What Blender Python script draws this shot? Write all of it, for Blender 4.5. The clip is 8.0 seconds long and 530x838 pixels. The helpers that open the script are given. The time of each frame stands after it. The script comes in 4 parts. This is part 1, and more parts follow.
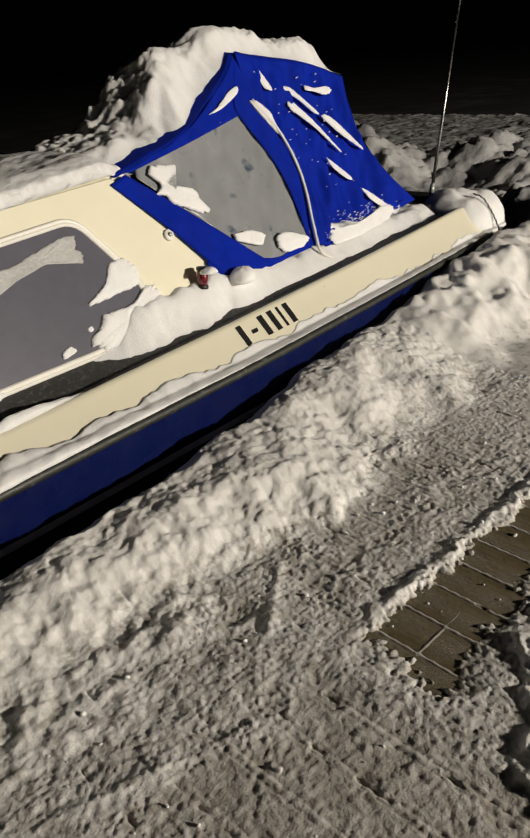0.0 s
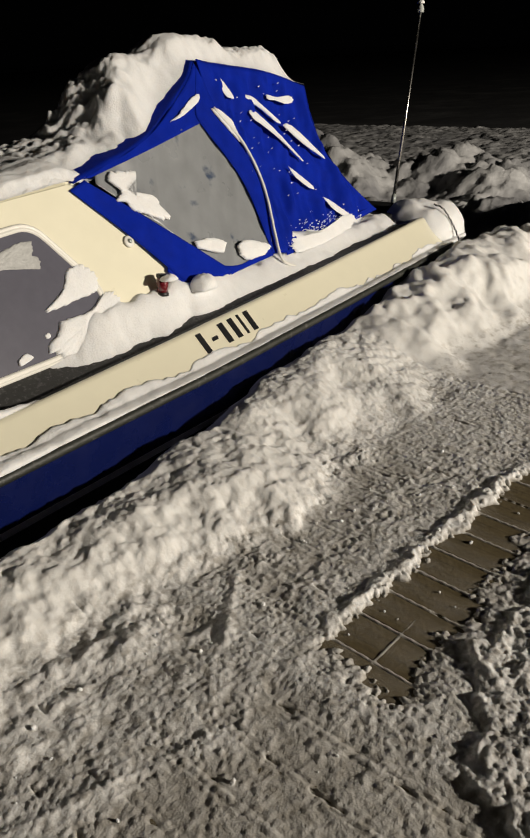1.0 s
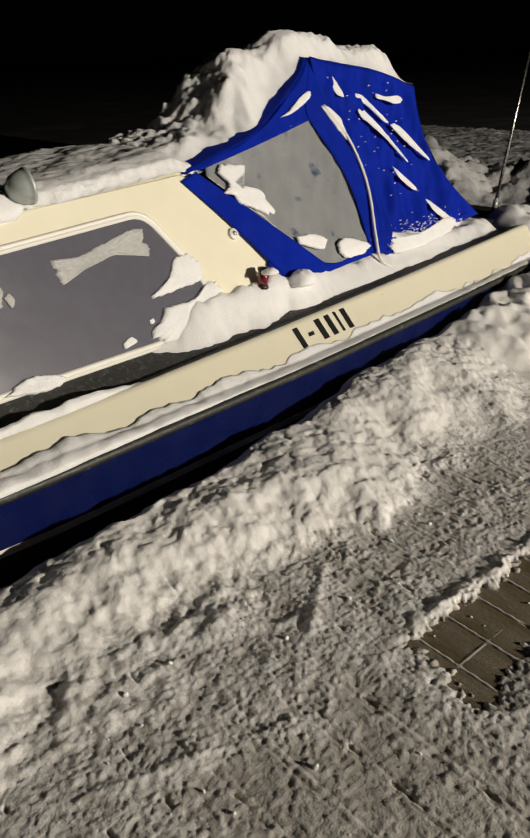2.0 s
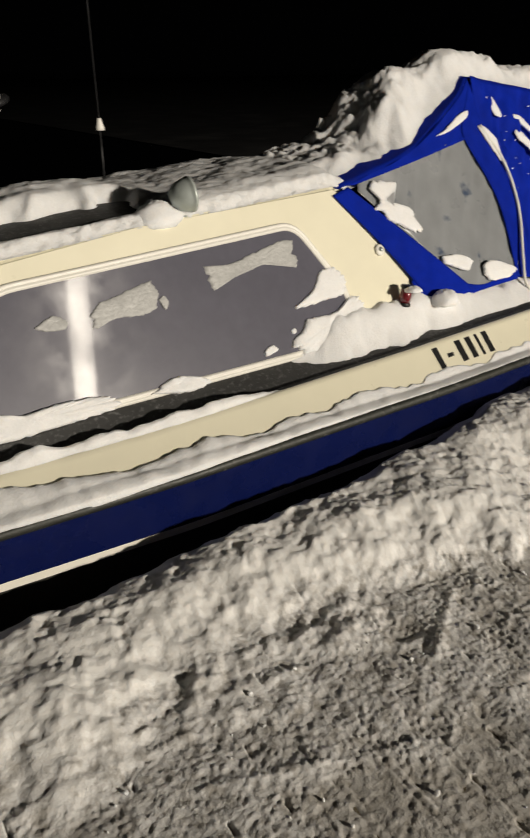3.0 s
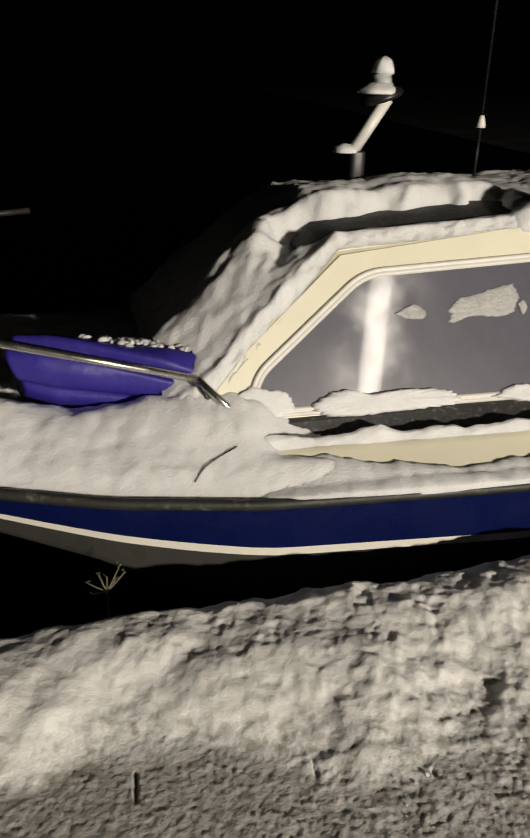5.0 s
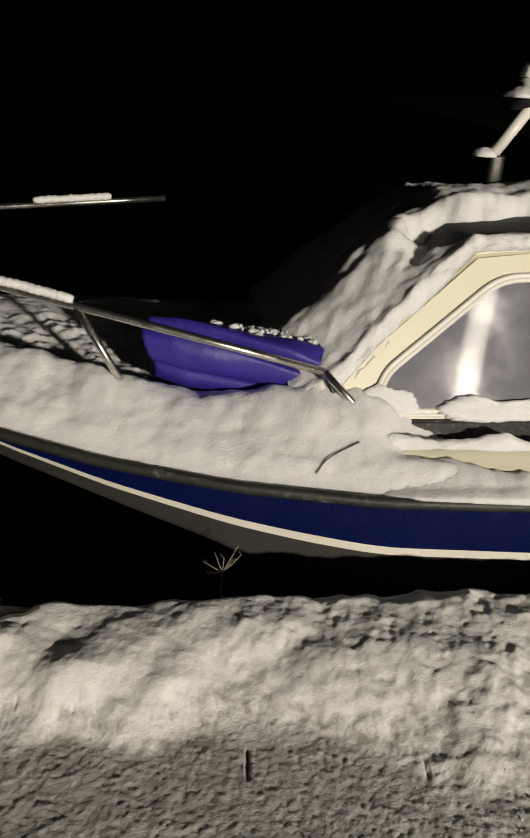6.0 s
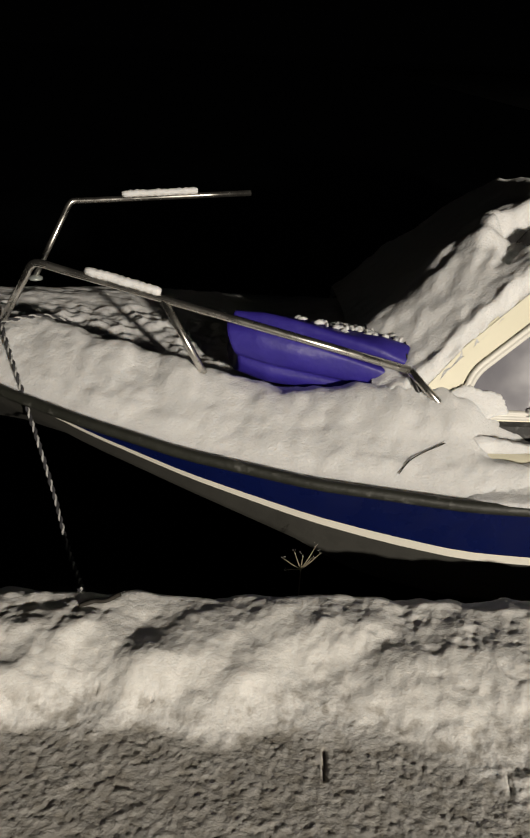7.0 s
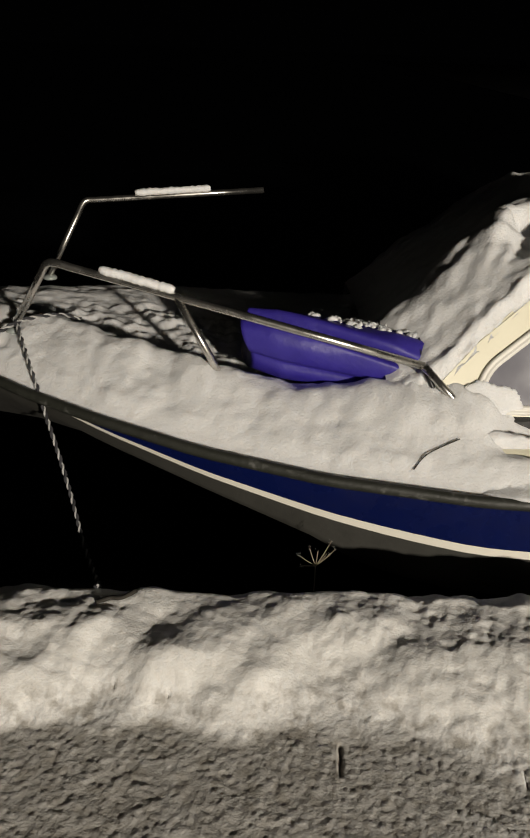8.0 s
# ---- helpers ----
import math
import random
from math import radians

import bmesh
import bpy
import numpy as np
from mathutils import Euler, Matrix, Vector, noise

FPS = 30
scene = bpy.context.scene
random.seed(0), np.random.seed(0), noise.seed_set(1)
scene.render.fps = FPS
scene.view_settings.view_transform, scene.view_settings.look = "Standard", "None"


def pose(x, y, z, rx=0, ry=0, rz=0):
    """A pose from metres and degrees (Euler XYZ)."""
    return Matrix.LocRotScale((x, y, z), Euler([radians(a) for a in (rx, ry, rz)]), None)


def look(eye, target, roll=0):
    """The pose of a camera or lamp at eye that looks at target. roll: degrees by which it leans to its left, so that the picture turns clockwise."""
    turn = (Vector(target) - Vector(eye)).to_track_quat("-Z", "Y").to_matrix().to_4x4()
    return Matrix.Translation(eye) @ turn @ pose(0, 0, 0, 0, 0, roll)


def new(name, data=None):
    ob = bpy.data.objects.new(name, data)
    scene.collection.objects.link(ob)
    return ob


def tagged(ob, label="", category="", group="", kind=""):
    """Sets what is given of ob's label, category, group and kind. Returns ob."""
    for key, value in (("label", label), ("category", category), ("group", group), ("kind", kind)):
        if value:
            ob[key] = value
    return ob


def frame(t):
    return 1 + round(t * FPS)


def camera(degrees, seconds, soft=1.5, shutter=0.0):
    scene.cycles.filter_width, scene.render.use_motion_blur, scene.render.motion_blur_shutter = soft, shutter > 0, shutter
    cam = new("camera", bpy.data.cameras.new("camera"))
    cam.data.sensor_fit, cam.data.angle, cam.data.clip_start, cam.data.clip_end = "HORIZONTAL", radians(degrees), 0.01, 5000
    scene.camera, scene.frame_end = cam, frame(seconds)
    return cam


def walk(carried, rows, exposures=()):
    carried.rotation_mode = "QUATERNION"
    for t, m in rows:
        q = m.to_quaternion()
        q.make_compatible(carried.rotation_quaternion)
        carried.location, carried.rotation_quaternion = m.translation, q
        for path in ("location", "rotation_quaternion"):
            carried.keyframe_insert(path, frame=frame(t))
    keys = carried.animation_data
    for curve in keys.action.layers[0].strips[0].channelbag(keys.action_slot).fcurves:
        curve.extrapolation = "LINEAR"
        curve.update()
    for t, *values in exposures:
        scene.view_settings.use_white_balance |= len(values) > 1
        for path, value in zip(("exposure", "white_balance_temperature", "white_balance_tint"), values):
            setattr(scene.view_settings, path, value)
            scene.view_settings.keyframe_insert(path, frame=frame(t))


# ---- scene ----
cam = camera(38.3, 8.0, 1.8, 0.25)
PATH = [
    (0, (0.083, -0.144, 1.392), (1.347, 1.129, 0.508), -4.6),
    (0.5, (0.105, -0.158, 1.394), (1.434, 1.062, 0.531), -4.1),
    (1, (0.107, -0.16, 1.389), (1.436, 1.054, 0.517), -3.3),
    (1.5, (0.071, -0.139, 1.387), (1.345, 1.127, 0.507), -2.4),
    (1.7, (0.053, -0.135, 1.398), (1.295, 1.161, 0.515), -2.2),
    (2.8, (-0.049, -0.093, 1.398), (0.997, 1.395, 0.566), -0.5),
    (3, (-0.059, -0.09, 1.41), (0.92, 1.439, 0.572), -0.6),
    (3.1, (-0.055, -0.095, 1.414), (0.881, 1.46, 0.574), -0.6),
    (3.5, (-0.111, -0.078, 1.424), (0.677, 1.556, 0.582), -0.6),
    (4, (-0.152, -0.069, 1.412), (0.488, 1.631, 0.575), -0.6),
    (4.5, (-0.21, -0.06, 1.415), (0.285, 1.683, 0.569), 0.5),
    (5, (-0.288, -0.052, 1.412), (0.052, 1.725, 0.559), 1.6),
    (5.2, (-0.294, -0.06, 1.418), (-0.045, 1.729, 0.56), 1.1),
    (6.3, (-0.448, -0.061, 1.372), (-0.364, 1.746, 0.519), 3.7),
    (6.5, (-0.454, -0.042, 1.373), (-0.407, 1.757, 0.499), 3.4),
    (7, (-0.452, -0.046, 1.37), (-0.508, 1.754, 0.501), 2.9),
    (7.5, (-0.45, -0.049, 1.368), (-0.595, 1.746, 0.497), 2.2),
    (8, (-0.451, -0.05, 1.372), (-0.544, 1.745, 0.494), 2.0),
]
walk(cam, [(t, look(eye, target, roll)) for t, eye, target, roll in PATH])

# ---- night light: one street lamp behind the walker, faint sky glow ----
world = bpy.data.worlds.new("night")
world.use_nodes = True
world.node_tree.nodes["Background"].inputs[0].default_value = (0.055, 0.055, 0.06, 1)
world.node_tree.nodes["Background"].inputs[1].default_value = 0.006
scene.world = world
lamp_data = bpy.data.lights.new("street_lamp_light", "POINT")
lamp_data.energy, lamp_data.color, lamp_data.shadow_soft_size = 10700, (1.0, 0.905, 0.77), 0.28
lamp = new("street_lamp_light", lamp_data)
lamp.location = (7.0, -12.25, 3.65)
scene.view_settings.exposure = 0.0


# ---- noise for shaping ----
def vnoise(x, y, seed=0):
    """Smooth gradient noise, about -1..1, at unit wavelength."""
    x, y = np.asarray(x, float), np.asarray(y, float)
    xi, yi = np.floor(x).astype(np.int64), np.floor(y).astype(np.int64)
    fx, fy = x - xi, y - yi
    sx, sy = fx * fx * fx * (fx * (fx * 6 - 15) + 10), fy * fy * fy * (fy * (fy * 6 - 15) + 10)

    def g(a, b, dx, dy):
        n = (a * 374761393 + b * 668265263 + seed * 974634777) & 0x7FFFFFFF
        n = ((n ^ (n >> 13)) * 1274126177) & 0x7FFFFFFF
        t = ((n ^ (n >> 16)) & 0xFFFF) * (2 * math.pi / 65536)
        return np.cos(t) * dx + np.sin(t) * dy
    a = g(xi, yi, fx, fy) * (1 - sx) + g(xi + 1, yi, fx - 1, fy) * sx
    b = g(xi, yi + 1, fx, fy - 1) * (1 - sx) + g(xi + 1, yi + 1, fx - 1, fy - 1) * sx
    return 1.5 * (a * (1 - sy) + b * sy)


def fbm(x, y, size, octaves=4, seed=0, gain=0.5):
    total, amp = 0.0, 1.0
    for k in range(octaves):
        total = total + amp * vnoise(np.asarray(x) / size + 17.3 * k, np.asarray(y) / size - 9.1 * k, seed + k)
        amp, size = amp * gain, size / 2.03
    return total


def smooth(a, b, x):
    t = np.clip((np.asarray(x, float) - a) / (b - a), 0, 1)
    return t * t * (3 - 2 * t)


# ---- materials ----
def material(name, base, rough=0.6, metal=0.0, vary=0.15, size=20.0, bump=0.0, bump_size=60.0, second=None, mask=(0.45, 0.6), mask_size=6.0, coat=0.0, **extra):
    """A Principled material with colour varied at two scales, a second colour in patches, and a fine relief."""
    m = bpy.data.materials.new(name)
    m.use_nodes = True
    nt = m.node_tree
    b = nt.nodes["Principled BSDF"]
    co = nt.nodes.new("ShaderNodeTexCoord")

    def tex(scale, detail=5.0):
        n = nt.nodes.new("ShaderNodeTexNoise")
        n.inputs["Scale"].default_value, n.inputs["Detail"].default_value = scale, detail
        nt.links.new(co.outputs["Object"], n.inputs["Vector"])
        return n

    def ramp(source, lo, hi, c0, c1):
        r = nt.nodes.new("ShaderNodeValToRGB")
        r.color_ramp.elements[0].position, r.color_ramp.elements[1].position = lo, hi
        r.color_ramp.elements[0].color, r.color_ramp.elements[1].color = (*c0, 1), (*c1, 1)
        nt.links.new(source, r.inputs[0])
        return r.outputs[0]

    def mix(fac, a, c, kind="MIX"):
        x = nt.nodes.new("ShaderNodeMix")
        x.data_type, x.blend_type = "RGBA", kind
        if isinstance(fac, float):
            x.inputs[0].default_value = fac
        else:
            nt.links.new(fac, x.inputs[0])
        nt.links.new(a, x.inputs[6])
        nt.links.new(c, x.inputs[7])
        return x.outputs[2]
    lo, hi = [max(0, c * (1 - vary)) for c in base], [min(1, c * (1 + vary)) for c in base]
    colour = mix(0.5, ramp(tex(size).outputs[0], 0.3, 0.7, lo, hi), ramp(tex(size / 7, 3).outputs[0], 0.3, 0.7, lo, hi))
    if second:
        patch = ramp(tex(mask_size, 7).outputs[0], *mask, (0, 0, 0), (1, 1, 1))
        colour = mix(patch, colour, ramp(tex(size * 1.3).outputs[0], 0.3, 0.7, [c * 0.8 for c in second], second))
    nt.links.new(colour, b.inputs["Base Color"])
    nt.links.new(ramp(tex(size * 0.6).outputs[0], 0.3, 0.7, [max(0.02, rough - 0.08)] * 3, [min(1, rough + 0.08)] * 3), b.inputs["Roughness"])
    b.inputs["Metallic"].default_value, b.inputs["Coat Weight"].default_value = metal, coat
    for key, value in extra.items():
        b.inputs[key.replace("_", " ")].default_value = value
    if bump:
        n = nt.nodes.new("ShaderNodeBump")
        n.inputs["Strength"].default_value, n.inputs["Distance"].default_value = 1.0, bump
        nt.links.new(tex(bump_size, 8).outputs[0], n.inputs["Height"])
        nt.links.new(n.outputs[0], b.inputs["Normal"])
    return m


def plank_material():
    """Wet weathered wood with grain along the plank, dusted with frost."""
    m = material("wet weathered plank", (0.15, 0.118, 0.062), 0.5, vary=0.25, size=30, bump=0.0015, bump_size=70)
    nt = m.node_tree
    b = nt.nodes["Principled BSDF"]
    old = b.inputs["Base Color"].links[0].from_socket
    co = nt.nodes.new("ShaderNodeTexCoord")

    def tex(scale, detail):
        s = nt.nodes.new("ShaderNodeMapping")
        s.inputs["Scale"].default_value = scale
        info = nt.nodes.new("ShaderNodeObjectInfo")
        add = nt.nodes.new("ShaderNodeVectorMath")
        nt.links.new(co.outputs["Object"], s.inputs[0])
        nt.links.new(s.outputs[0], add.inputs[0])
        nt.links.new(info.outputs["Location"], add.inputs[1])
        n = nt.nodes.new("ShaderNodeTexNoise")
        n.inputs["Scale"].default_value, n.inputs["Detail"].default_value = 1.0, detail
        nt.links.new(add.outputs[0], n.inputs["Vector"])
        return n.outputs[0]

    def step(source, lo, hi):
        r = nt.nodes.new("ShaderNodeMapRange")
        r.inputs["From Min"].default_value, r.inputs["From Max"].default_value = lo, hi
        nt.links.new(source, r.inputs["Value"])
        return r.outputs[0]

    def blend(fac, a, colour):
        x = nt.nodes.new("ShaderNodeMix")
        x.data_type = "RGBA"
        nt.links.new(fac, x.inputs[0])
        nt.links.new(a, x.inputs[6])
        x.inputs[7].default_value = (*colour, 1)
        return x.outputs[2]
    c = blend(step(tex((90, 3, 90), 4), 0.45, 0.75), old, (0.055, 0.045, 0.03))
    speck = nt.nodes.new("ShaderNodeMath")
    speck.operation = "MULTIPLY"
    nt.links.new(step(tex((420, 380, 420), 2), 0.50, 0.62), speck.inputs[0])
    nt.links.new(step(tex((9, 6, 9), 5), 0.46, 0.74), speck.inputs[1])
    c = blend(speck.outputs[0], c, (0.52, 0.50, 0.46))
    nt.links.new(c, b.inputs["Base Color"])
    return m


SNOW = material("fresh snow", (0.80, 0.80, 0.80), 0.75, vary=0.05, size=120, bump=0.0028, bump_size=130, Subsurface_Weight=0.8, Subsurface_Scale=0.018, Subsurface_Radius=(1.0, 0.95, 0.9))
TRODDEN = material("trodden snow", (0.77, 0.76, 0.74), 0.7, vary=0.20, size=130, bump=0.0019, bump_size=190, second=(0.52, 0.495, 0.455), mask=(0.50, 0.66), mask_size=30, Subsurface_Weight=0.7, Subsurface_Scale=0.007, Subsurface_Radius=(1.0, 0.95, 0.9))
ICE_SNOW = material("snow on ice", (0.50, 0.50, 0.50), 0.75, vary=0.2, size=6, bump=0.02, bump_size=12, second=(0.3, 0.3, 0.31), mask=(0.45, 0.65), mask_size=1.2)
# far ice coloured darker to paint the lamp's falloff with distance
FAR_DIM_ICE = material("harbour ice darkened for lamp falloff", (0.035, 0.035, 0.037), 0.7, vary=0.3, size=2, bump=0.01, bump_size=6, second=(0.09, 0.09, 0.09), mask=(0.5, 0.7), mask_size=0.6)
WATER = material("black water", (0.006, 0.007, 0.008), 0.12, vary=0.3, size=3, bump=0.004, bump_size=5)
GEL_BLUE = material("blue gelcoat", (0.003, 0.007, 0.058), 0.28, vary=0.12, size=14, bump=0.0004, bump_size=30, coat=0.3)
GEL_CREAM = material("cream gelcoat", (0.82, 0.78, 0.61), 0.35, vary=0.03, size=12, coat=0.2)
BOOT = material("white boot stripe", (0.78, 0.75, 0.66), 0.4, vary=0.06, size=25)
BOTTOM = material("grey bottom paint", (0.036, 0.035, 0.030), 0.7, vary=0.2, size=18, bump=0.001)
RUBBER = material("black rubber fender strip", (0.024, 0.025, 0.020), 0.55, vary=0.3, size=40, bump=0.002, second=(0.12, 0.12, 0.11), mask=(0.6, 0.75), mask_size=30)
CANVAS = material("blue canvas", (0.0015, 0.015, 0.29), 0.85, vary=0.2, size=18, bump=0.0012, bump_size=240, Specular_IOR_Level=0.10)
TARP = material("violet blue tarpaulin", (0.030, 0.020, 0.24), 0.5, vary=0.15, size=20, bump=0.002, bump_size=40)
VINYL = material("milky grey vinyl", (0.24, 0.25, 0.26), 0.32, vary=0.18, size=9, bump=0.004, bump_size=6, second=(0.06, 0.085, 0.14), mask=(0.62, 0.70), mask_size=8)
CHROME = material("stainless tube", (0.62, 0.60, 0.56), 0.27, 0.97, vary=0.1, size=30)
STEEL = material("dull galvanised steel", (0.42, 0.46, 0.44), 0.42, 0.35, vary=0.2, size=30)
WHITE = material("white paint", (0.82, 0.80, 0.74), 0.4, vary=0.05, size=30)
BLACK = material("black plastic", (0.012, 0.012, 0.013), 0.45, vary=0.2, size=30)
RED = material("red lamp glass", (0.13, 0.008, 0.014), 0.18, vary=0.2, size=60, coat=0.6)
GLASS = material("lamp glass", (0.5, 0.52, 0.5), 0.1, vary=0.1, size=40, coat=0.8)
ROPE = material("grey braided rope", (0.035, 0.035, 0.04), 0.9, vary=0.6, size=160, bump=0.003, bump_size=180)
TWIG = material("dry stalk", (0.32, 0.27, 0.19), 0.8, vary=0.3, size=60)
BARK = material("dark twig", (0.03, 0.026, 0.02), 0.8, vary=0.3, size=60)
PLANK = plank_material()
# deck grey taken darker to hold the shade between the snow ridges
SHADED_NONSLIP = material("dark grey non-slip paint with shade in it", (0.035, 0.035, 0.034), 0.7, vary=0.2, size=30, bump=0.001, bump_size=200, second=(0.16, 0.16, 0.16), mask=(0.55, 0.8), mask_size=60)
REED = material("brown reed", (0.10, 0.075, 0.05), 0.9, vary=0.4, size=8)
FRAME = material("white rubber window seal", (0.76, 0.74, 0.68), 0.45, vary=0.05, size=40)


def pane_material():
    """Smoked acrylic, finely scratched along its length, so that a lamp's reflection runs out into a streak."""
    m = material("smoked acrylic", (0.10, 0.098, 0.125), 0.36, vary=0.10, size=26)
    nt = m.node_tree
    b = nt.nodes["Principled BSDF"]
    for link in list(b.inputs["Roughness"].links):
        nt.links.remove(link)
    b.inputs["Roughness"].default_value, b.inputs["Specular IOR Level"].default_value = 0.32, 0.35
    tan = nt.nodes.new("ShaderNodeTangent")
    tan.direction_type, tan.uv_map = "UV_MAP", "UVMap"
    coords = nt.nodes.new("ShaderNodeTexCoord")
    last = b.outputs[0]
    # a narrow streak, a wide soft one, and a film of dried frost that catches it in patches
    for rough, aniso, least, most, scale in ((0.135, 0.93, 0.008, 0.014, 9.0), (0.33, 0.80, 0.006, 0.045, 7.0)):
        gloss = nt.nodes.new("ShaderNodeBsdfAnisotropic")
        gloss.inputs["Roughness"].default_value, gloss.inputs["Anisotropy"].default_value = rough, aniso
        nt.links.new(tan.outputs[0], gloss.inputs["Tangent"])
        film = nt.nodes.new("ShaderNodeTexNoise")
        film.inputs["Scale"].default_value, film.inputs["Detail"].default_value = scale, 6.0
        nt.links.new(coords.outputs["Object"], film.inputs["Vector"])
        share = nt.nodes.new("ShaderNodeMapRange")
        share.inputs["From Min"].default_value, share.inputs["From Max"].default_value = 0.42, 0.68
        share.inputs["To Min"].default_value, share.inputs["To Max"].default_value = least, most
        nt.links.new(film.outputs[0], share.inputs["Value"])
        mix = nt.nodes.new("ShaderNodeMixShader")
        nt.links.new(share.outputs[0], mix.inputs[0])
        nt.links.new(last, mix.inputs[1])
        nt.links.new(gloss.outputs[0], mix.inputs[2])
        last = mix.outputs[0]
    nt.links.new(last, nt.nodes["Material Output"].inputs["Surface"])
    return m


PANE = pane_material()
FROST = material("thin wet frost", (0.42, 0.42, 0.41), 0.5, vary=0.2, size=60, bump=0.003, bump_size=90)


def crust_and_shade():
    """Trodden snow greyed by height: thin over planks, with shade painted into low pits."""
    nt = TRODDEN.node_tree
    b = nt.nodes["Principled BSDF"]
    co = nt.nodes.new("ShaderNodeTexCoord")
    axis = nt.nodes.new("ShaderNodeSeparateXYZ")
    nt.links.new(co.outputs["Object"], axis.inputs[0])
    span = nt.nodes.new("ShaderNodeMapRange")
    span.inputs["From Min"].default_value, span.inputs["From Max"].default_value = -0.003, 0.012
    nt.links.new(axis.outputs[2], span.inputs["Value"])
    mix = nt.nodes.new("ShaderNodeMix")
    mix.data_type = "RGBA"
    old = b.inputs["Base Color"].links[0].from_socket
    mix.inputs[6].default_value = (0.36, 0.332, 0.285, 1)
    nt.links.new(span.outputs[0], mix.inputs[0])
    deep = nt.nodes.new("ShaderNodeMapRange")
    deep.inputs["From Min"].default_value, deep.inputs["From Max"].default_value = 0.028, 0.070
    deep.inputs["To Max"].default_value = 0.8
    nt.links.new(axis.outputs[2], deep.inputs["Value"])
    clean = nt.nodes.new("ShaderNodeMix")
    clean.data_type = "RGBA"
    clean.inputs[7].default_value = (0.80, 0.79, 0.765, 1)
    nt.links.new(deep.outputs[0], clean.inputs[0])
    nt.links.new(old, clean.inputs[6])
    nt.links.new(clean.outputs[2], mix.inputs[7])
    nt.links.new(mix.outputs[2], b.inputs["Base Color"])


crust_and_shade()

# ---- building helpers ----
BOAT = pose(0, 2.75, 0, 0, 0, 4.5)


def mesh_object(name, verts, faces, mat, flat=False):
    me = bpy.data.meshes.new(name)
    me.from_pydata([tuple(map(float, v)) for v in verts], [], faces)
    me.materials.append(mat)
    if not flat:
        me.polygons.foreach_set("use_smooth", [True] * len(me.polygons))
    return new(name, me)


def thing(name, label, category, m=BOAT, group="", kind=""):
    ob = new(name)
    ob.matrix_world = m
    return tagged(ob, label, category, group, kind)


def under(ob, parent, label=""):
    ob.parent = parent
    return tagged(ob, label) if label else ob


def part(name, bm, mat, parent, label="", flat=False):
    bmesh.ops.recalc_face_normals(bm, faces=bm.faces)
    me = bpy.data.meshes.new(name)
    bm.to_mesh(me)
    bm.free()
    me.materials.append(mat)
    if not flat:
        me.polygons.foreach_set("use_smooth", [True] * len(me.polygons))
    return under(new(name, me), parent, label)


def grid_faces(nu, nv, closed=False):
    out = []
    for i in range(nu - 1):
        for j in range(nv if closed else nv - 1):
            k = (j + 1) % nv
            out.append((i * nv + j, (i + 1) * nv + j, (i + 1) * nv + k, i * nv + k))
    return out


def loft(rings, closed=True, caps=True):
    """A bmesh through rings of points; all rings have the same count."""
    bm = bmesh.new()
    rows = [[bm.verts.new(p) for p in r] for r in rings]
    n = len(rings[0])
    for a, b in zip(rows, rows[1:]):
        for j in range(n if closed else n - 1):
            k = (j + 1) % n
            bm.faces.new((a[j], b[j], b[k], a[k]))
    if caps and closed:
        bm.faces.new(rows[0])
        bm.faces.new(rows[-1][::-1])
    return bm


def spline(points, n=8):
    """A smooth line through points."""
    p = [Vector(q) for q in points]
    p = [p[0] * 2 - p[1], *p, p[-1] * 2 - p[-2]]
    out = []
    for a, b, c, d in zip(p, p[1:], p[2:], p[3:]):
        for k in range(n):
            t = k / n
            out.append(0.5 * (2 * b + (c - a) * t + (2 * a - 5 * b + 4 * c - d) * t * t + (3 * b - a - 3 * c + d) * t ** 3))
    return out + [p[-2]]


def tube(points, r, sides=10, wobble=0.0, flatten=1.0):
    """A round bar along points; r is a number or one for each point."""
    pts = [Vector(q) for q in points]
    rs = [r] * len(pts) if isinstance(r, (int, float)) else list(r)
    rings, side = [], None
    for i, q in enumerate(pts):
        d = (pts[min(i + 1, len(pts) - 1)] - pts[max(i - 1, 0)]).normalized()
        if side is None:
            side = d.cross(Vector((0, 0, 1)) if abs(d.z) < 0.9 else Vector((1, 0, 0))).normalized()
        side = (side - d * side.dot(d)).normalized()
        up = side.cross(d)
        ring = []
        for k in range(sides):
            a = 2 * math.pi * k / sides
            w = 1 + wobble * noise.noise(q * 40 + Vector((k * 3.1, 0, 0)))
            ring.append(q + (side * math.cos(a) + up * math.sin(a) * flatten) * rs[i] * w)
        rings.append(ring)
    return loft(rings)


def lathe(profile, n=24, axis=Matrix()):
    """Turns (radius, height) pairs about z, laid by the matrix."""
    return loft([[axis @ Vector((r * math.cos(2 * math.pi * k / n), r * math.sin(2 * math.pi * k / n), z)) for k in range(n)] for r, z in profile])


def slab(outline, thick, place, bevel=0.0):
    """A plate with the given (a, b) outline; place(a, b, c) gives the point at depth c."""
    n = len(outline)
    bm = loft([[Vector(place(a, b, 0)) for a, b in outline], [Vector(place(a, b, -thick)) for a, b in outline]])
    if bevel:
        bmesh.ops.bevel(bm, geom=bm.edges[:], offset=bevel, segments=2, affect="EDGES", profile=0.5)
    return bm


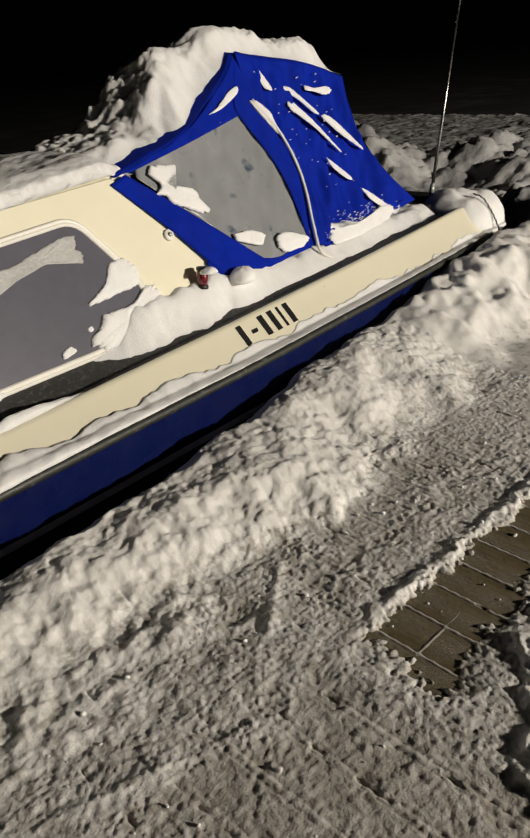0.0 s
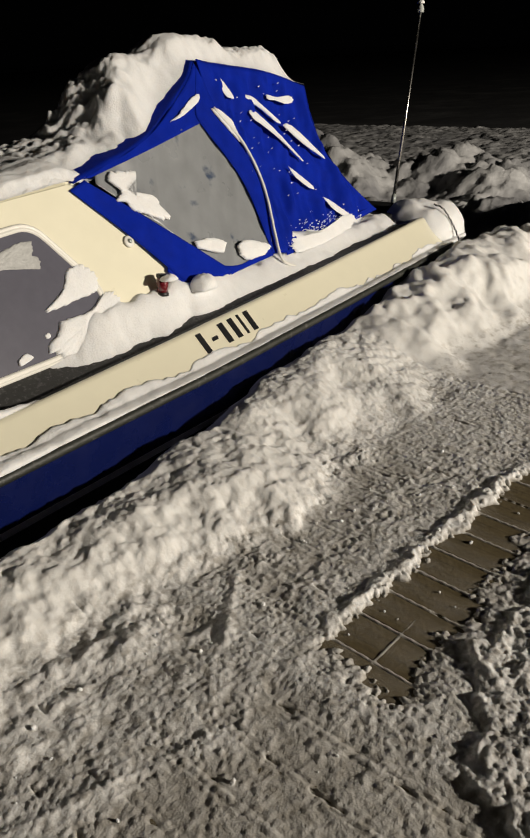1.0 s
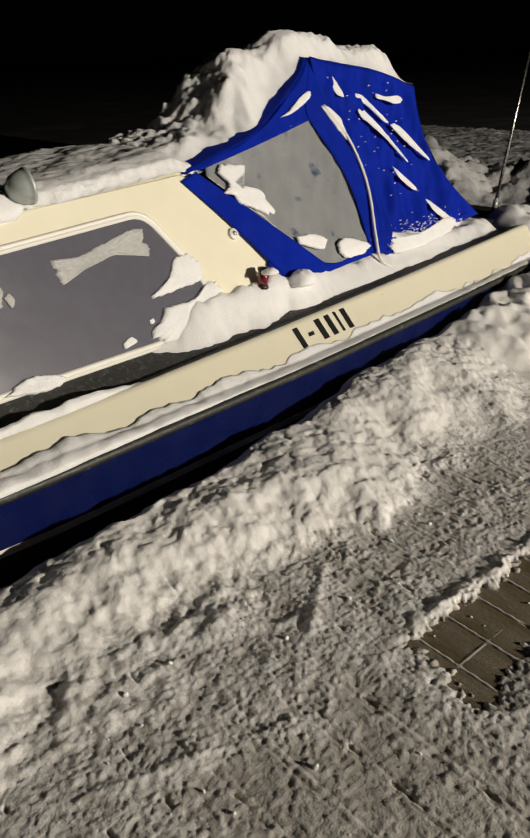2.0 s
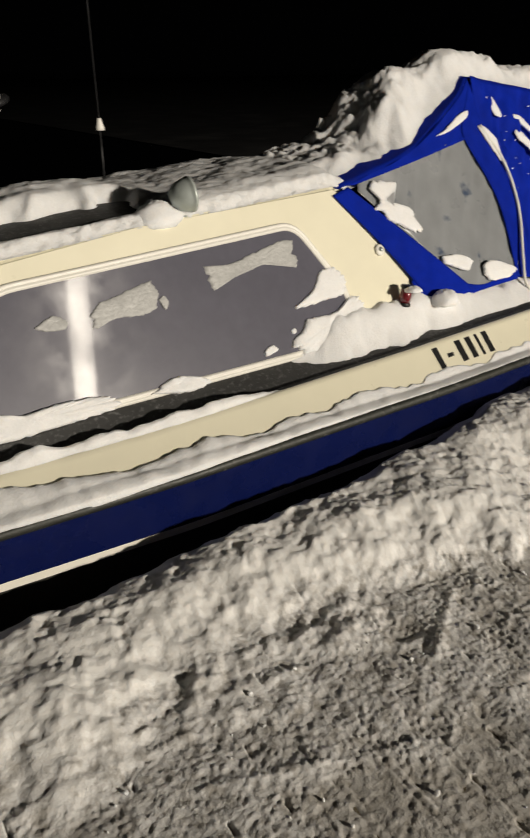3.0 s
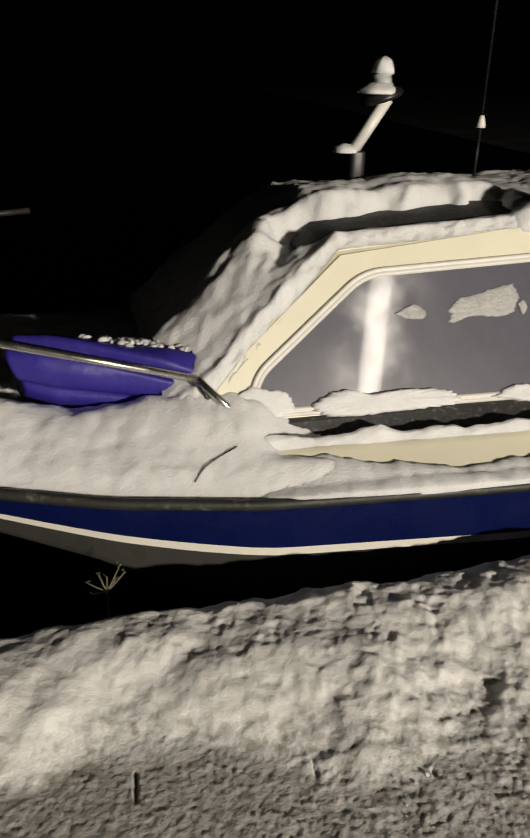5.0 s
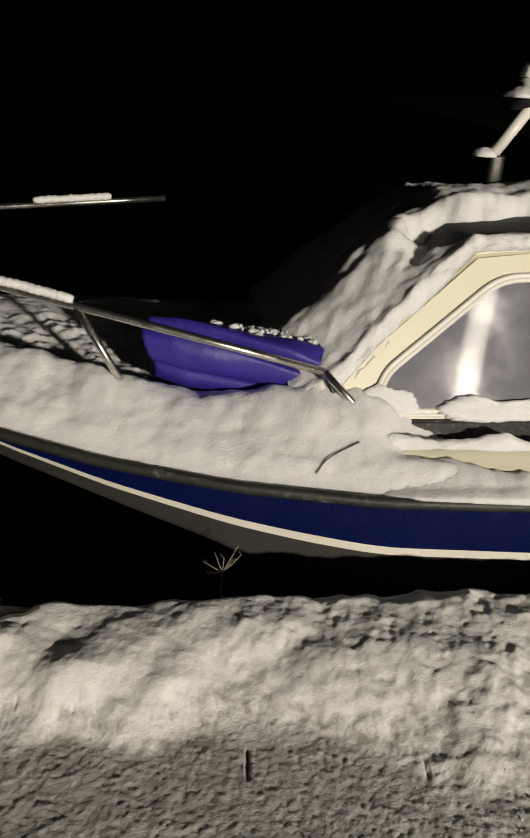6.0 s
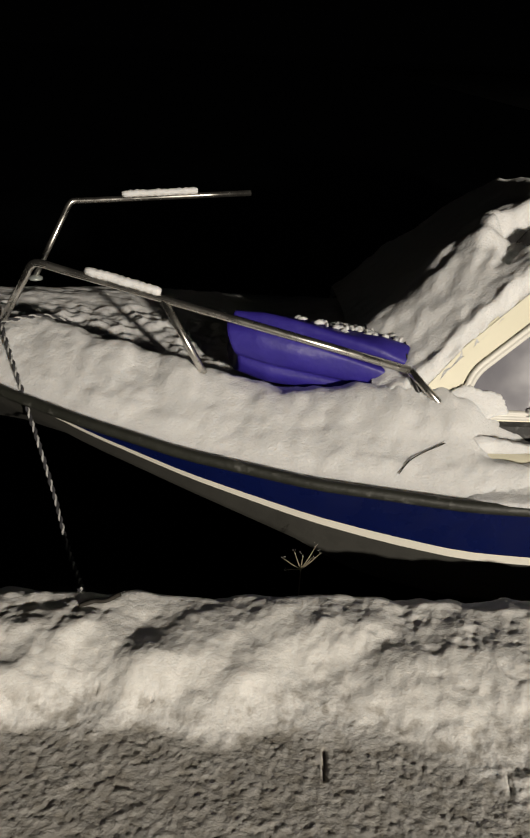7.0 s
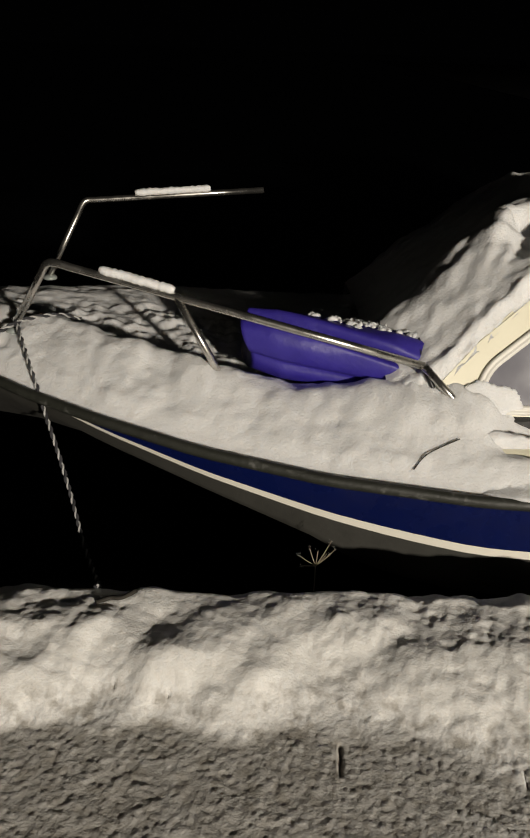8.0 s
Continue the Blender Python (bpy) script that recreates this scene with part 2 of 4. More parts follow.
def snow_sheet(name, fn, u0, u1, v0, v1, step, mat, label, m=BOAT):
    """Snow lying as one sheet: fn(u, v) gives the points' heights, or all three coordinates."""
    nu, nv = int((u1 - u0) / step) + 1, int((v1 - v0) / step) + 1
    uu, vv = np.meshgrid(np.linspace(u0, u1, nu), np.linspace(v0, v1, nv), indexing="ij")
    got = fn(uu, vv)
    x, y, z = got if isinstance(got, tuple) else (uu, vv, got)
    ob = mesh_object(name, np.stack([x, y, z], -1).reshape(-1, 3), grid_faces(nu, nv), mat)
    ob.matrix_world = m
    return tagged(ob, label, "snow", kind="stuff")

# ---- jetty, water, far ice ----
JETTY = pose(0, 2.75, 0, 0, 0, 4.5)
EDGE = -1.14


def snow_patch_ground(x, y):
    """0 where the planks lie bare, 1 where snow covers them."""
    n = 0.08 * fbm(x, y, 0.16, 3, 5) + 0.05 * fbm(x, y, 0.05, 2, 8) + 0.05 * fbm(x, y, 0.016, 2, 9)
    bare = smooth(1.22, 1.30, x + 0.6 * n) * (1 - smooth(0.755, 0.785, y + 0.04 * (x - 1.6) + n * 0.3)) * smooth(0.44, 0.56, y - 0.05 * (x - 1.4) + n * 0.5) * (1 - smooth(2.3, 2.9, x + n))
    swept = smooth(0.50, 0.72, x + n) * (1 - smooth(1.10, 1.18, x)) * (1 - smooth(0.76, 0.90, y + n + 0.22 * (x - 0.8)))
    bare2 = swept * (0.60 + 0.12 * smooth(-0.1, 0.35, fbm(x, y, 0.15, 3, 17)))
    bare3 = smooth(1.25, 1.5, x + 2 * n) * (1 - smooth(2.2, 2.5, x)) * smooth(0.92, 1.04, y + n) * (1 - smooth(1.22, 1.34, y + n)) * (0.48 + 0.20 * smooth(0.0, 0.5, fbm(x, y, 0.10, 3, 19)))
    return 1 - np.clip(np.maximum(np.maximum(bare, bare2), bare3), 0, 1)


def foot(x, y, cx, cy, a, size=0.13):
    """The shallow dent of a boot with a soft raised rim."""
    c, s = math.cos(a), math.sin(a)
    p, q = (x - cx) * c + (y - cy) * s, -(x - cx) * s + (y - cy) * c
    d = np.sqrt((p / size) ** 2 + (q / (size * 0.45)) ** 2) + 0.22 * fbm(x, y, 0.07, 3, 91)
    inside = 1 - smooth(0.55, 1.0, d)
    rim = smooth(0.75, 1.05, d) * (1 - smooth(1.05, 1.5, d))
    return -0.006 * inside + 0.003 * rim + 0.0008 * inside * np.sin(p * 330)


FEET = ((0.93, 1.28, 0.3), (1.12, 1.14, -0.9), (0.45, 1.22, 0.2))


def plank_slope(x):
    return np.where(x < 2.4, -0.02 + 0.0375 * (x + 0.5), 0.089)


def joints(x, y):
    """Distance to the nearest gap between planks, and that gap's count."""
    k = (x - plank_slope(x) * (y - 0.8) - 1.593) / 0.1275
    return np.abs(k - np.round(k)) * 0.1275, np.round(k)


def bar(x, y, x0, y0, x1, y1, w):
    """1 on a straight ridge from one point to another, falling off over w."""
    dx, dy = x1 - x0, y1 - y0
    t = np.clip(((x - x0) * dx + (y - y0) * dy) / (dx * dx + dy * dy), 0, 1)
    return np.exp(-((x - x0 - t * dx) ** 2 + (y - y0 - t * dy) ** 2) / (w * w))


def jetty_snow(x, y):
    """Height of the trodden snow over the planks."""
    edge = y - 0.0787 * x - (2.75 + EDGE)          # distance past the jetty's rim
    left = 1 - smooth(-0.5, 0.35, x)
    aft = smooth(1.5, 2.7, x)
    edge = edge - 0.09 * aft
    bank = smooth(-0.62 + 0.22 * left, -0.16, edge + 0.13 * fbm(x, y, 0.38, 2, 2) + 0.028 * (1 - 0.65 * left) * (1 - 0.6 * aft) * fbm(x, y, 0.075, 2, 3, 0.6))
    lump = fbm(x, y, 0.14, 3, 11, 0.5)
    fine = fbm(x, y, 0.05, 3, 21, 0.6)
    grit = fbm(x, y, 0.022, 2, 23, 0.6)
    grain = fbm(x, y, 0.011, 2, 27, 0.6)
    rough = np.clip(0.85 + 0.9 * fbm(x, y, 0.5, 2, 31), 0.35, 1.6)
    flat = left * (1 - bank)
    z = 0.010 + 0.0034 * lump * rough * (1 - 0.6 * flat) + 0.0022 * fine * rough * (1 - 0.4 * flat) + 0.0016 * grit * (1 - 0.5 * bank) * (1 - 0.2 * flat) + 0.0019 * grain * (1 - 0.6 * bank) - 0.0055 * flat + 0.0036 * bank * (1 - 0.7 * left) * fbm(x, y, 0.055, 3, 45)
    pit = np.clip(fbm(x, y, 0.085, 3, 43) - 0.25, 0, 1)
    z = z + bank * (0.098 - 0.020 * left + 0.020 * smooth(0.6, 1.2, x) + 0.035 * aft + 0.007 * (1 - 0.7 * left) * lump + 0.014 * (1 - 0.7 * left) * fbm(x, y, 0.34, 2, 41, 0.3) - 0.016 * (1 - 0.6 * left) * (1 - aft) * pit)
    # wind-laid drift: soft folds slanting over the rim
    a, b = 0.80 * x + 0.60 * y, 0.80 * y - 0.60 * x
    fold = fbm(a * 0.42, b, 0.15, 2, 6, 0.4)
    drift = left * smooth(-0.40, -0.14, edge + 0.09 * fold) * smooth(-2.6, -0.9, x)
    z = z + drift * (0.022 + 0.013 * fold + 0.003 * lump)
    pile = smooth(0.0, 0.07, 1 - np.sqrt(((x - 1.66) / 0.64) ** 2 + ((y - 0.04) / 0.42) ** 2) + 0.10 * lump)
    z = z + pile * (0.012 + 0.004 * lump + 0.003 * fine + 0.002 * grit)
    heap = smooth(0.0, 0.8, 1 - np.sqrt(((x - 4.3) / 1.4) ** 2 + ((y - 1.85) / 0.55) ** 2) + 0.08 * lump)
    z = z + heap * (0.125 + 0.010 * lump)
    ridge = np.exp(-((y - 0.79 + 0.04 * (x - 1.6) + 0.02 * fine) / 0.020) ** 2) * smooth(1.25, 1.45, x) * (1 - smooth(2.3, 2.6, x))
    z = z + ridge * (0.010 + 0.005 * lump) + 0.005 * bar(x, y, 0.05, 1.10, 0.487, 1.10, 0.016) + 0.004 * bar(x, y, 0.45, 0.95, 0.9, 0.80, 0.016)
    z = z + 0.006 * bar(x, y, 1.372, 1.14, 1.146, 0.973, 0.018)
    for cx, cy, t in FEET:
        z = z + foot(x, y, cx, cy, t)
    cover = np.maximum(np.maximum(snow_patch_ground(x, y), smooth(0.0, 0.6, pile)), smooth(0.02, 0.30, bank))
    thin = smooth(0.0, 0.38, cover)
    z = z * (0.15 + 0.85 * cover) - 0.007 * (1 - thin) + 0.0015 * (1 - cover) * np.clip(0.6 * fine + 0.8 * grit + 0.6 * grain, -1, 1.5) * thin
    d, k = joints(x, y)
    z = z + 0.007 * (1 - cover) * bar(x, y, 1.24, 0.642, 1.53, 0.636, 0.007)
    strip = 1 - smooth(0.004, 0.008, d)
    z = z + 0.0022 * strip * (1 - cover) * thin * (0.6 + 0.6 * vnoise(k * 3.1, y / 0.2, 79)) - 0.0030 * np.exp(-((d - 0.011) / 0.003) ** 2) * (1 - cover) * thin
    z = np.maximum(z, -0.005 + strip * (0.0068 + 0.001 * vnoise(x / 0.05, y / 0.05, 3)))
    slit = smooth(0.48, 0.58, vnoise(k * 7.7, y / 0.11, 77)) * (1 - smooth(0.03, 0.05, np.abs(z - 0.01))) * (1 - bank)
    z = z - 0.024 * slit * (1 - smooth(0.0005, 0.0042, d))
    lip = smooth(-0.07, 0.05, edge + 0.035 * fbm(x, y, 0.2, 2, 51))
    return z - lip * 0.085 - 0.6 * smooth(0.035, 0.10, edge)


def jetty_sheet(u, v):
    c, s = math.cos(radians(4.5)), math.sin(radians(4.5))
    x, y = u * c - v * s, 2.75 + u * s + v * c
    return u, v, jetty_snow(x, y)


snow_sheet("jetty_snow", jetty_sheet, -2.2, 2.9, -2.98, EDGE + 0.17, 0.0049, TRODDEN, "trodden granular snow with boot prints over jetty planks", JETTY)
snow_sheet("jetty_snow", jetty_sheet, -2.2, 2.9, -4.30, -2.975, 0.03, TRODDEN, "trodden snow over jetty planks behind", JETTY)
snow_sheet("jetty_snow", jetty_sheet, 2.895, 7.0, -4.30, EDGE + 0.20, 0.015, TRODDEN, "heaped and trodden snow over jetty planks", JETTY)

jetty = thing("jetty", "weathered wooden jetty deck with snow-filled gaps between planks", "jetty", Matrix(), kind="structure")
for k in range(-31, 43):
    x = 1.593 + 0.1275 * (k + 0.5)
    slope = float(plank_slope(x))
    far = 2.75 + EDGE + 0.0787 * x - 0.004
    near = -1.6
    bm = bmesh.new()
    bmesh.ops.create_cube(bm, size=1)
    bmesh.ops.scale(bm, vec=(0.1185, far - near, 0.034), verts=bm.verts)
    bmesh.ops.bevel(bm, geom=bm.edges[:], offset=0.003, segments=1, affect="EDGES")
    ob = part("plank", bm, PLANK, jetty, flat=True)
    ob.matrix_world = pose(x + slope * ((far + near) / 2 - 0.8), (far + near) / 2, -0.017 + 0.0005 * ((k * 37) % 5 - 2), 0, 0, -math.degrees(math.atan(slope)))
for name, v, z in (("edge_beam", EDGE - 0.09, -0.135), ("edge_beam", EDGE - 1.5, -0.135)):
    bm = bmesh.new()
    bmesh.ops.create_cube(bm, size=1)
    bmesh.ops.scale(bm, vec=(9.2, 0.12, 0.2), verts=bm.verts)
    bmesh.ops.bevel(bm, geom=bm.edges[:], offset=0.006, segments=1, affect="EDGES")
    ob = part(name, bm, PLANK, jetty, flat=True)
    ob.matrix_world = JETTY @ pose(2.3, v, z)

water = mesh_object("water", [(-400, -400, -0.42), (400, -400, -0.42), (400, 400, -0.42), (-400, 400, -0.42)], [(0, 1, 2, 3)], WATER, True)
tagged(water, "black open water of a harbour at night", "water", kind="structure")


def clumps(x, y, size, seed):
    """Rounded clods with creases between them, 0..1."""
    return np.clip(1.6 * np.abs(vnoise(x / size, y / size, seed)) + 0.7 * np.abs(vnoise(x / size * 2.1, y / size * 2.1, seed + 1)), 0, 1.5)


def ice_height(u, v):
    x, y = u, v
    far = smooth(9.0, 30.0, np.hypot(x - 4, y - 2))
    on = smooth(-0.3, 0.5, (x - 5.2) - 0.25 * (y - 2) + 0.8 * fbm(x, y, 1.6, 3, 61))
    berm = np.exp(-((x - 9.4 + 0.35 * (y - 4) + 0.6 * fbm(x, y, 1.5, 2, 63)) / 1.3) ** 2) + 0.8 * np.exp(-((x - 6.7 - 0.3 * (y - 2)) / 0.7) ** 2)
    berm = berm * np.clip(0.75 + 0.6 * fbm(x, y, 1.3, 2, 67), 0.15, 1.2)
    rough = clumps(x, y, 0.48, 71) * 0.08 + clumps(x, y, 0.20, 75) * 0.035 + 0.02 * fbm(x, y, 0.09, 2, 77)
    return -0.48 + on * (0.07 + rough * (0.5 + 0.7 * np.clip(berm, 0, 1)) * (1 - far) + berm * 0.44)


snow_sheet("snow_covered_ice", ice_height, 4.4, 16.4, 0.5, 12.5, 0.036, ICE_SNOW, "rough snow and broken lumps lying on harbour ice", Matrix())
far_ice = mesh_object("far_ice", [(15.5, -60, -0.40), (140, -120, -0.40), (140, 160, -0.40), (9, 160, -0.40), (9, 11.8, -0.40), (15.5, 11.8, -0.40)], [(0, 1, 2, 3, 4, 5)], FAR_DIM_ICE, True)
tagged(far_ice, "flat snow-dusted harbour ice, darkened in colour for the lamp's falloff", "ice", kind="structure")

# ---- boat: hull, deck, cabin ----
boat = thing("cabin_boat", "small blue and cream cabin motorboat under snow at a jetty", "boat")


def lerp(x, xs, ys):
    return float(np.interp(x, xs, ys))


def beam(u):
    return lerp(u, (-2.02, -1.9, -1.65, -1.36, -1.1, -0.8, -0.43, 0, 0.8, 2, 3, 4.2, 4.62), (0.0, 0.18, 0.38, 0.56, 0.69, 0.795, 0.885, 0.955, 1.01, 1.045, 1.035, 1.005, 0.93))


def sheer(u):
    return lerp(u, (-2.02, -1.36, -1.1, -0.8, -0.43, 0, 0.5, 5), (0.45, 0.372, 0.345, 0.305, 0.27, 0.252, 0.248, 0.25))


def stripe(u):
    return min(sheer(u) - 0.02, lerp(u, (0.1, 0.9, 4.6), (0.072, 0.052, 0.044)) + (0.15 * ((0.1 - u) / 0.9) ** 1.35 if u < 0.1 else 0))


US = [-2.02 + 6.64 * (i / 90) for i in range(91)]


def hull_strip(name, rows, mat, label=""):
    """One painted band of the hull, on both sides; rows(u) gives (half width, height) pairs from above down."""
    bm = bmesh.new()
    for side in (-1, 1):
        cols = [[bm.verts.new((u - 0.0, side * w, z)) for w, z in rows(u)] for u in US]
        for a, b in zip(cols, cols[1:]):
            for j in range(len(a) - 1):
                bm.faces.new((a[j], b[j], b[j + 1], a[j + 1]))
    bmesh.ops.remove_doubles(bm, verts=bm.verts, dist=0.0005)
    return part(name, bm, mat, boat, label)


def hull_half(u, z):
    """Half width of the hull at a height: flared topsides, turning in under the stripe."""
    b, s = beam(u), sheer(u)
    d = s - z
    flare = 0.16 + 0.75 * smooth(-0.2, -1.7, u)
    w = b - 0.015 - flare * d * 0.55
    if d > 0.33:
        w -= (d - 0.33) ** 1.2 * 0.9
    return max(0.004, float(w))


hull_strip("topside", lambda u: [(hull_half(u, z), z) for z in np.linspace(sheer(u), stripe(u), 6)], GEL_BLUE, "dark blue glossy hull side")
hull_strip("boot_stripe", lambda u: [(hull_half(u, z) + 0.002, z) for z in np.linspace(stripe(u) + 0.001, stripe(u) - lerp(u, (-1.4, -0.2), (0.006, 0.028)), 3)], BOOT, "cream stripe along the hull")


def chine(u):
    return min(stripe(u) - 0.03, lerp(u, (-2.02, -1.2, -0.8, -0.47, -0.3, 0, 0.6, 4.7), (0.40, 0.26, 0.150, 0.045, -0.04, -0.11, -0.16, -0.20)))


hull_strip("bottom", lambda u: [(hull_half(u, z), z) for z in np.linspace(stripe(u) - lerp(u, (-1.4, -0.2), (0.005, 0.027)), chine(u), 5)] + [(0.55 * hull_half(u, chine(u)), chine(u) - 0.16), (0.004, chine(u) - 0.30)], BOTTOM, "dull dark grey bottom paint")

bm = bmesh.new()
rings = [[(4.60, side * hull_half(4.6, z), z) for z in np.linspace(0.25, -0.6, 8)] for side in (-1, 1)]
a, b = [[bm.verts.new(p) for p in r] for r in rings]
for j in range(7):
    bm.faces.new((a[j], b[j], b[j + 1], a[j + 1]))
part("transom", bm, GEL_BLUE, boat, flat=True)

for side in (-1, 1):
    part("rub_rail", tube([(u, side * (beam(u) + 0.002), sheer(u) - 0.002) for u in US[1:]], 0.018, 8), RUBBER, boat, "black rubber rubbing strip dusted with snow")

# bulwark: ledge, cream face, rounded top, inner drop to the side deck
BU = [u for u in US if u > -0.95]


def rise(u):
    return lerp(u, (-0.95, -0.2, 0.2, 0.9, 2.06, 3, 4.2, 4.62), (0.03, 0.065, 0.085, 0.095, 0.125, 0.14, 0.165, 0.10))


for side in (-1, 1):
    rings = []
    for u in BU:
        b, s, h = beam(u), sheer(u), rise(u)
        prof = [(0.045, -0.03), (0.014, 0.004), (0.035, 0.008), (0.05, 0.016), (0.155, h - 0.012), (0.168, h - 0.002), (0.182, h), (0.196, h - 0.008), (0.215, 0.03), (0.215, -0.03)]
        rings.append([(u, side * (b - o), s + z) for o, z in prof])
    part("bulwark", loft(rings), GEL_CREAM, boat, "cream moulded gunwale")

bm = bmesh.new()
cols = [[bm.verts.new((u, f * max(0.003, beam(u) - 0.02), sheer(u) - 0.004 + 0.055 * (1 - f * f) * smooth(-2.0, -1.0, u))) for f in np.linspace(-1, 1, 17)] for u in US]
for a, b in zip(cols, cols[1:]):
    for j in range(16):
        bm.faces.new((a[j], b[j], b[j + 1], a[j + 1]))
part("deck", bm, material("grey deck", (0.24, 0.24, 0.23), 0.6, vary=0.15, size=30, bump=0.001, bump_size=200), boat, "grey moulded deck")

KS = 0.47                                     # lean of the cabin side


def side_v(z, out=0.0):
    return -0.66 + KS * (z - 0.42) - out


def on_side(u, z, c):
    """A point on the cabin's leaning side, c metres proud of it."""
    return (u, side_v(z) - 0.905 * c, z + 0.425 * c)


CAB = [(-0.14, 0.30), (-0.12, 0.46), (0.03, 0.585), (0.355, 0.862), (1.0, 0.91), (1.90, 0.965), (1.97, 0.94), (2.36, 0.47), (2.46, 0.30)]
bm = bmesh.new()
near = [bm.verts.new((u, side_v(z), z)) for u, z in CAB]
mid = [bm.verts.new((u, 0, z + 0.018)) for u, z in CAB]
away = [bm.verts.new((u, -side_v(z), z)) for u, z in CAB]
bm.faces.new(near)
bm.faces.new(away[::-1])
for a, b in ((near, mid), (mid, away)):
    for j in range(len(CAB)):
        k = (j + 1) % len(CAB)
        bm.faces.new((a[j], b[j], b[k], a[k]))
bmesh.ops.bevel(bm, geom=[e for e in bm.edges if abs(e.verts[0].co.y) > 0.1 and abs(e.verts[1].co.y) > 0.1 and e.calc_length() < 1.2 and e.verts[0].co.z > 0.4], offset=0.02, segments=3, affect="EDGES")
cabin = part("cabin", bm, GEL_CREAM, boat, "cream moulded cabin with sloping side", flat=True)


def rounded(outline, r, n=6):
    """The outline with its corners rounded by r."""
    out = []
    for i, p in enumerate(outline):
        p, a, b = Vector(p), Vector(outline[i - 1]), Vector(outline[(i + 1) % len(outline)])
        k = min(r, (a - p).length * 0.45, (b - p).length * 0.45)
        p0, p1 = p + (a - p).normalized() * k, p + (b - p).normalized() * k
        for t in np.linspace(0, 1, n):
            out.append(tuple(p0 * (1 - t) ** 2 + p * 2 * t * (1 - t) + p1 * t * t))
    return out


def offset(outline, d):
    out = []
    n = len(outline)
    for i in range(n):
        p, a, b = Vector(outline[i]), Vector(outline[i - 1]), Vector(outline[(i + 1) % n])
        t = (b - a).normalized()
        out.append(tuple(p + Vector((t.y, -t.x)) * d))
    return out


# non-slip side decks, level with the gunwale and rising to the cabin's foot; gunwale shade is painted into the dark
# grey
for side in (-1, 1):
    rings = []
    for u in [0.0 + 0.1 * i for i in range(42)]:
        b, s, h = beam(u), sheer(u), rise(u)
        rings.append([(u, side * (b - 0.175), s + h - 0.012), (u, side * (b - 0.24), s + h - 0.020), (u, side * 0.695, 0.375), (u, side * 0.66, 0.392), (u, side * 0.60, 0.37), (u, side * 0.60, 0.25), (u, side * (b - 0.175), 0.25)])
    part("side_deck", loft(rings), SHADED_NONSLIP, boat, "non-slip side deck darkened for shade behind the gunwale", flat=True)

# roof panel running on into the windscreen; trench shade painted in its dark grey
bm = bmesh.new()
cols = []
for u in [-0.10, -0.08, 0.05, 0.2, 0.30, 0.35, 0.40, 0.5, 0.8, 1.2, 1.85]:
    z = lerp(u, (-0.14, -0.08, 0.36, 1.9), (0.42, 0.47, 0.875, 0.972))
    w = -side_v(z) - 0.055
    cols.append([bm.verts.new((u, f * w, z + 0.019 * (1 - (f * w / (w + 0.055)) ** 2) + 0.012)) for f in np.linspace(-1, 1, 15)])
for a, b in zip(cols, cols[1:]):
    for j in range(14):
        bm.faces.new((a[j], b[j], b[j + 1], a[j + 1]))
ob = part("roof_panel", bm, SHADED_NONSLIP, boat, "roof panel darkened for the shaded trench between snow")
mod = ob.modifiers.new("thick", "SOLIDIFY")
mod.thickness = 0.006

WIN = rounded([(0.02, 0.40), (1.80, 0.385), (1.845, 0.56), (1.655, 0.845), (0.435, 0.79), (0.05, 0.51)], 0.07)
for side in (1, -1):
    turn = Matrix.Diagonal((1, side, 1))
    outer, inner = offset(WIN, 0.012), offset(WIN, -0.016)
    frame_bm = bmesh.new()
    rings = [[frame_bm.verts.new(turn @ Vector(on_side(a, z, c))) for a, z in line] for line, c in ((outer, -0.004), (outer, 0.007), (offset(WIN, 0.004), 0.013), (offset(WIN, 0.001), 0.009), (offset(WIN, -0.003), 0.009), (offset(WIN, -0.006), 0.013), (inner, 0.008), (inner, -0.004))]
    for r, q in zip(rings, rings[1:]):
        for j in range(len(WIN)):
            k = (j + 1) % len(WIN)
            frame_bm.faces.new((r[j], q[j], q[k], r[k]))
    seal = part("window_frame", frame_bm, FRAME, boat, "white rubber seal round the cabin window")
    bm = slab(offset(WIN, -0.013), 0.006, lambda a, z, c: turn @ Vector(on_side(a, z, c + 0.006)))
    uv = bm.loops.layers.uv.new("UVMap")
    for f in bm.faces:
        for l in f.loops:
            l[uv].uv = (l.vert.co.x, l.vert.co.z + 0.15 * l.vert.co.x)
    part("window_pane", bm, PANE, seal, "smoked scratched acrylic pane", flat=True)

# ---- fittings of the boat ----
# plain dark bars where the hull's lettering stands
for k, (u, w, lo, hi) in enumerate(((2.045, 0.030, 0.30, 0.97), (2.115, 0.036, 0.56, 0.68), (2.185, 0.034, 0.30, 0.97), (2.25, 0.032, 0.30, 0.97), (2.305, 0.016, 0.30, 0.97), (2.36, 0.032, 0.30, 0.97))):
    def face(a, f, c):
        b, s, h = beam(a), sheer(a), rise(a)
        o, z = 0.05 + (0.155 - 0.05) * f, 0.016 + (h - 0.028) * f
        return (a, -(b - o) - 0.7 * c, s + z + 0.7 * c)
    bm = slab([(u - w / 2, lo), (u + w / 2, lo), (u + w / 2 + 0.006, hi), (u - w / 2 + 0.006, hi)], 0.004, lambda a, f, c: face(a, f, c + 0.002))
    part("lettering_bar", bm, BLACK, boat, "plain dark painted bar", flat=True)

# red side light on the cabin's quarter
at = Vector(on_side(2.115, 0.50, 0.045))
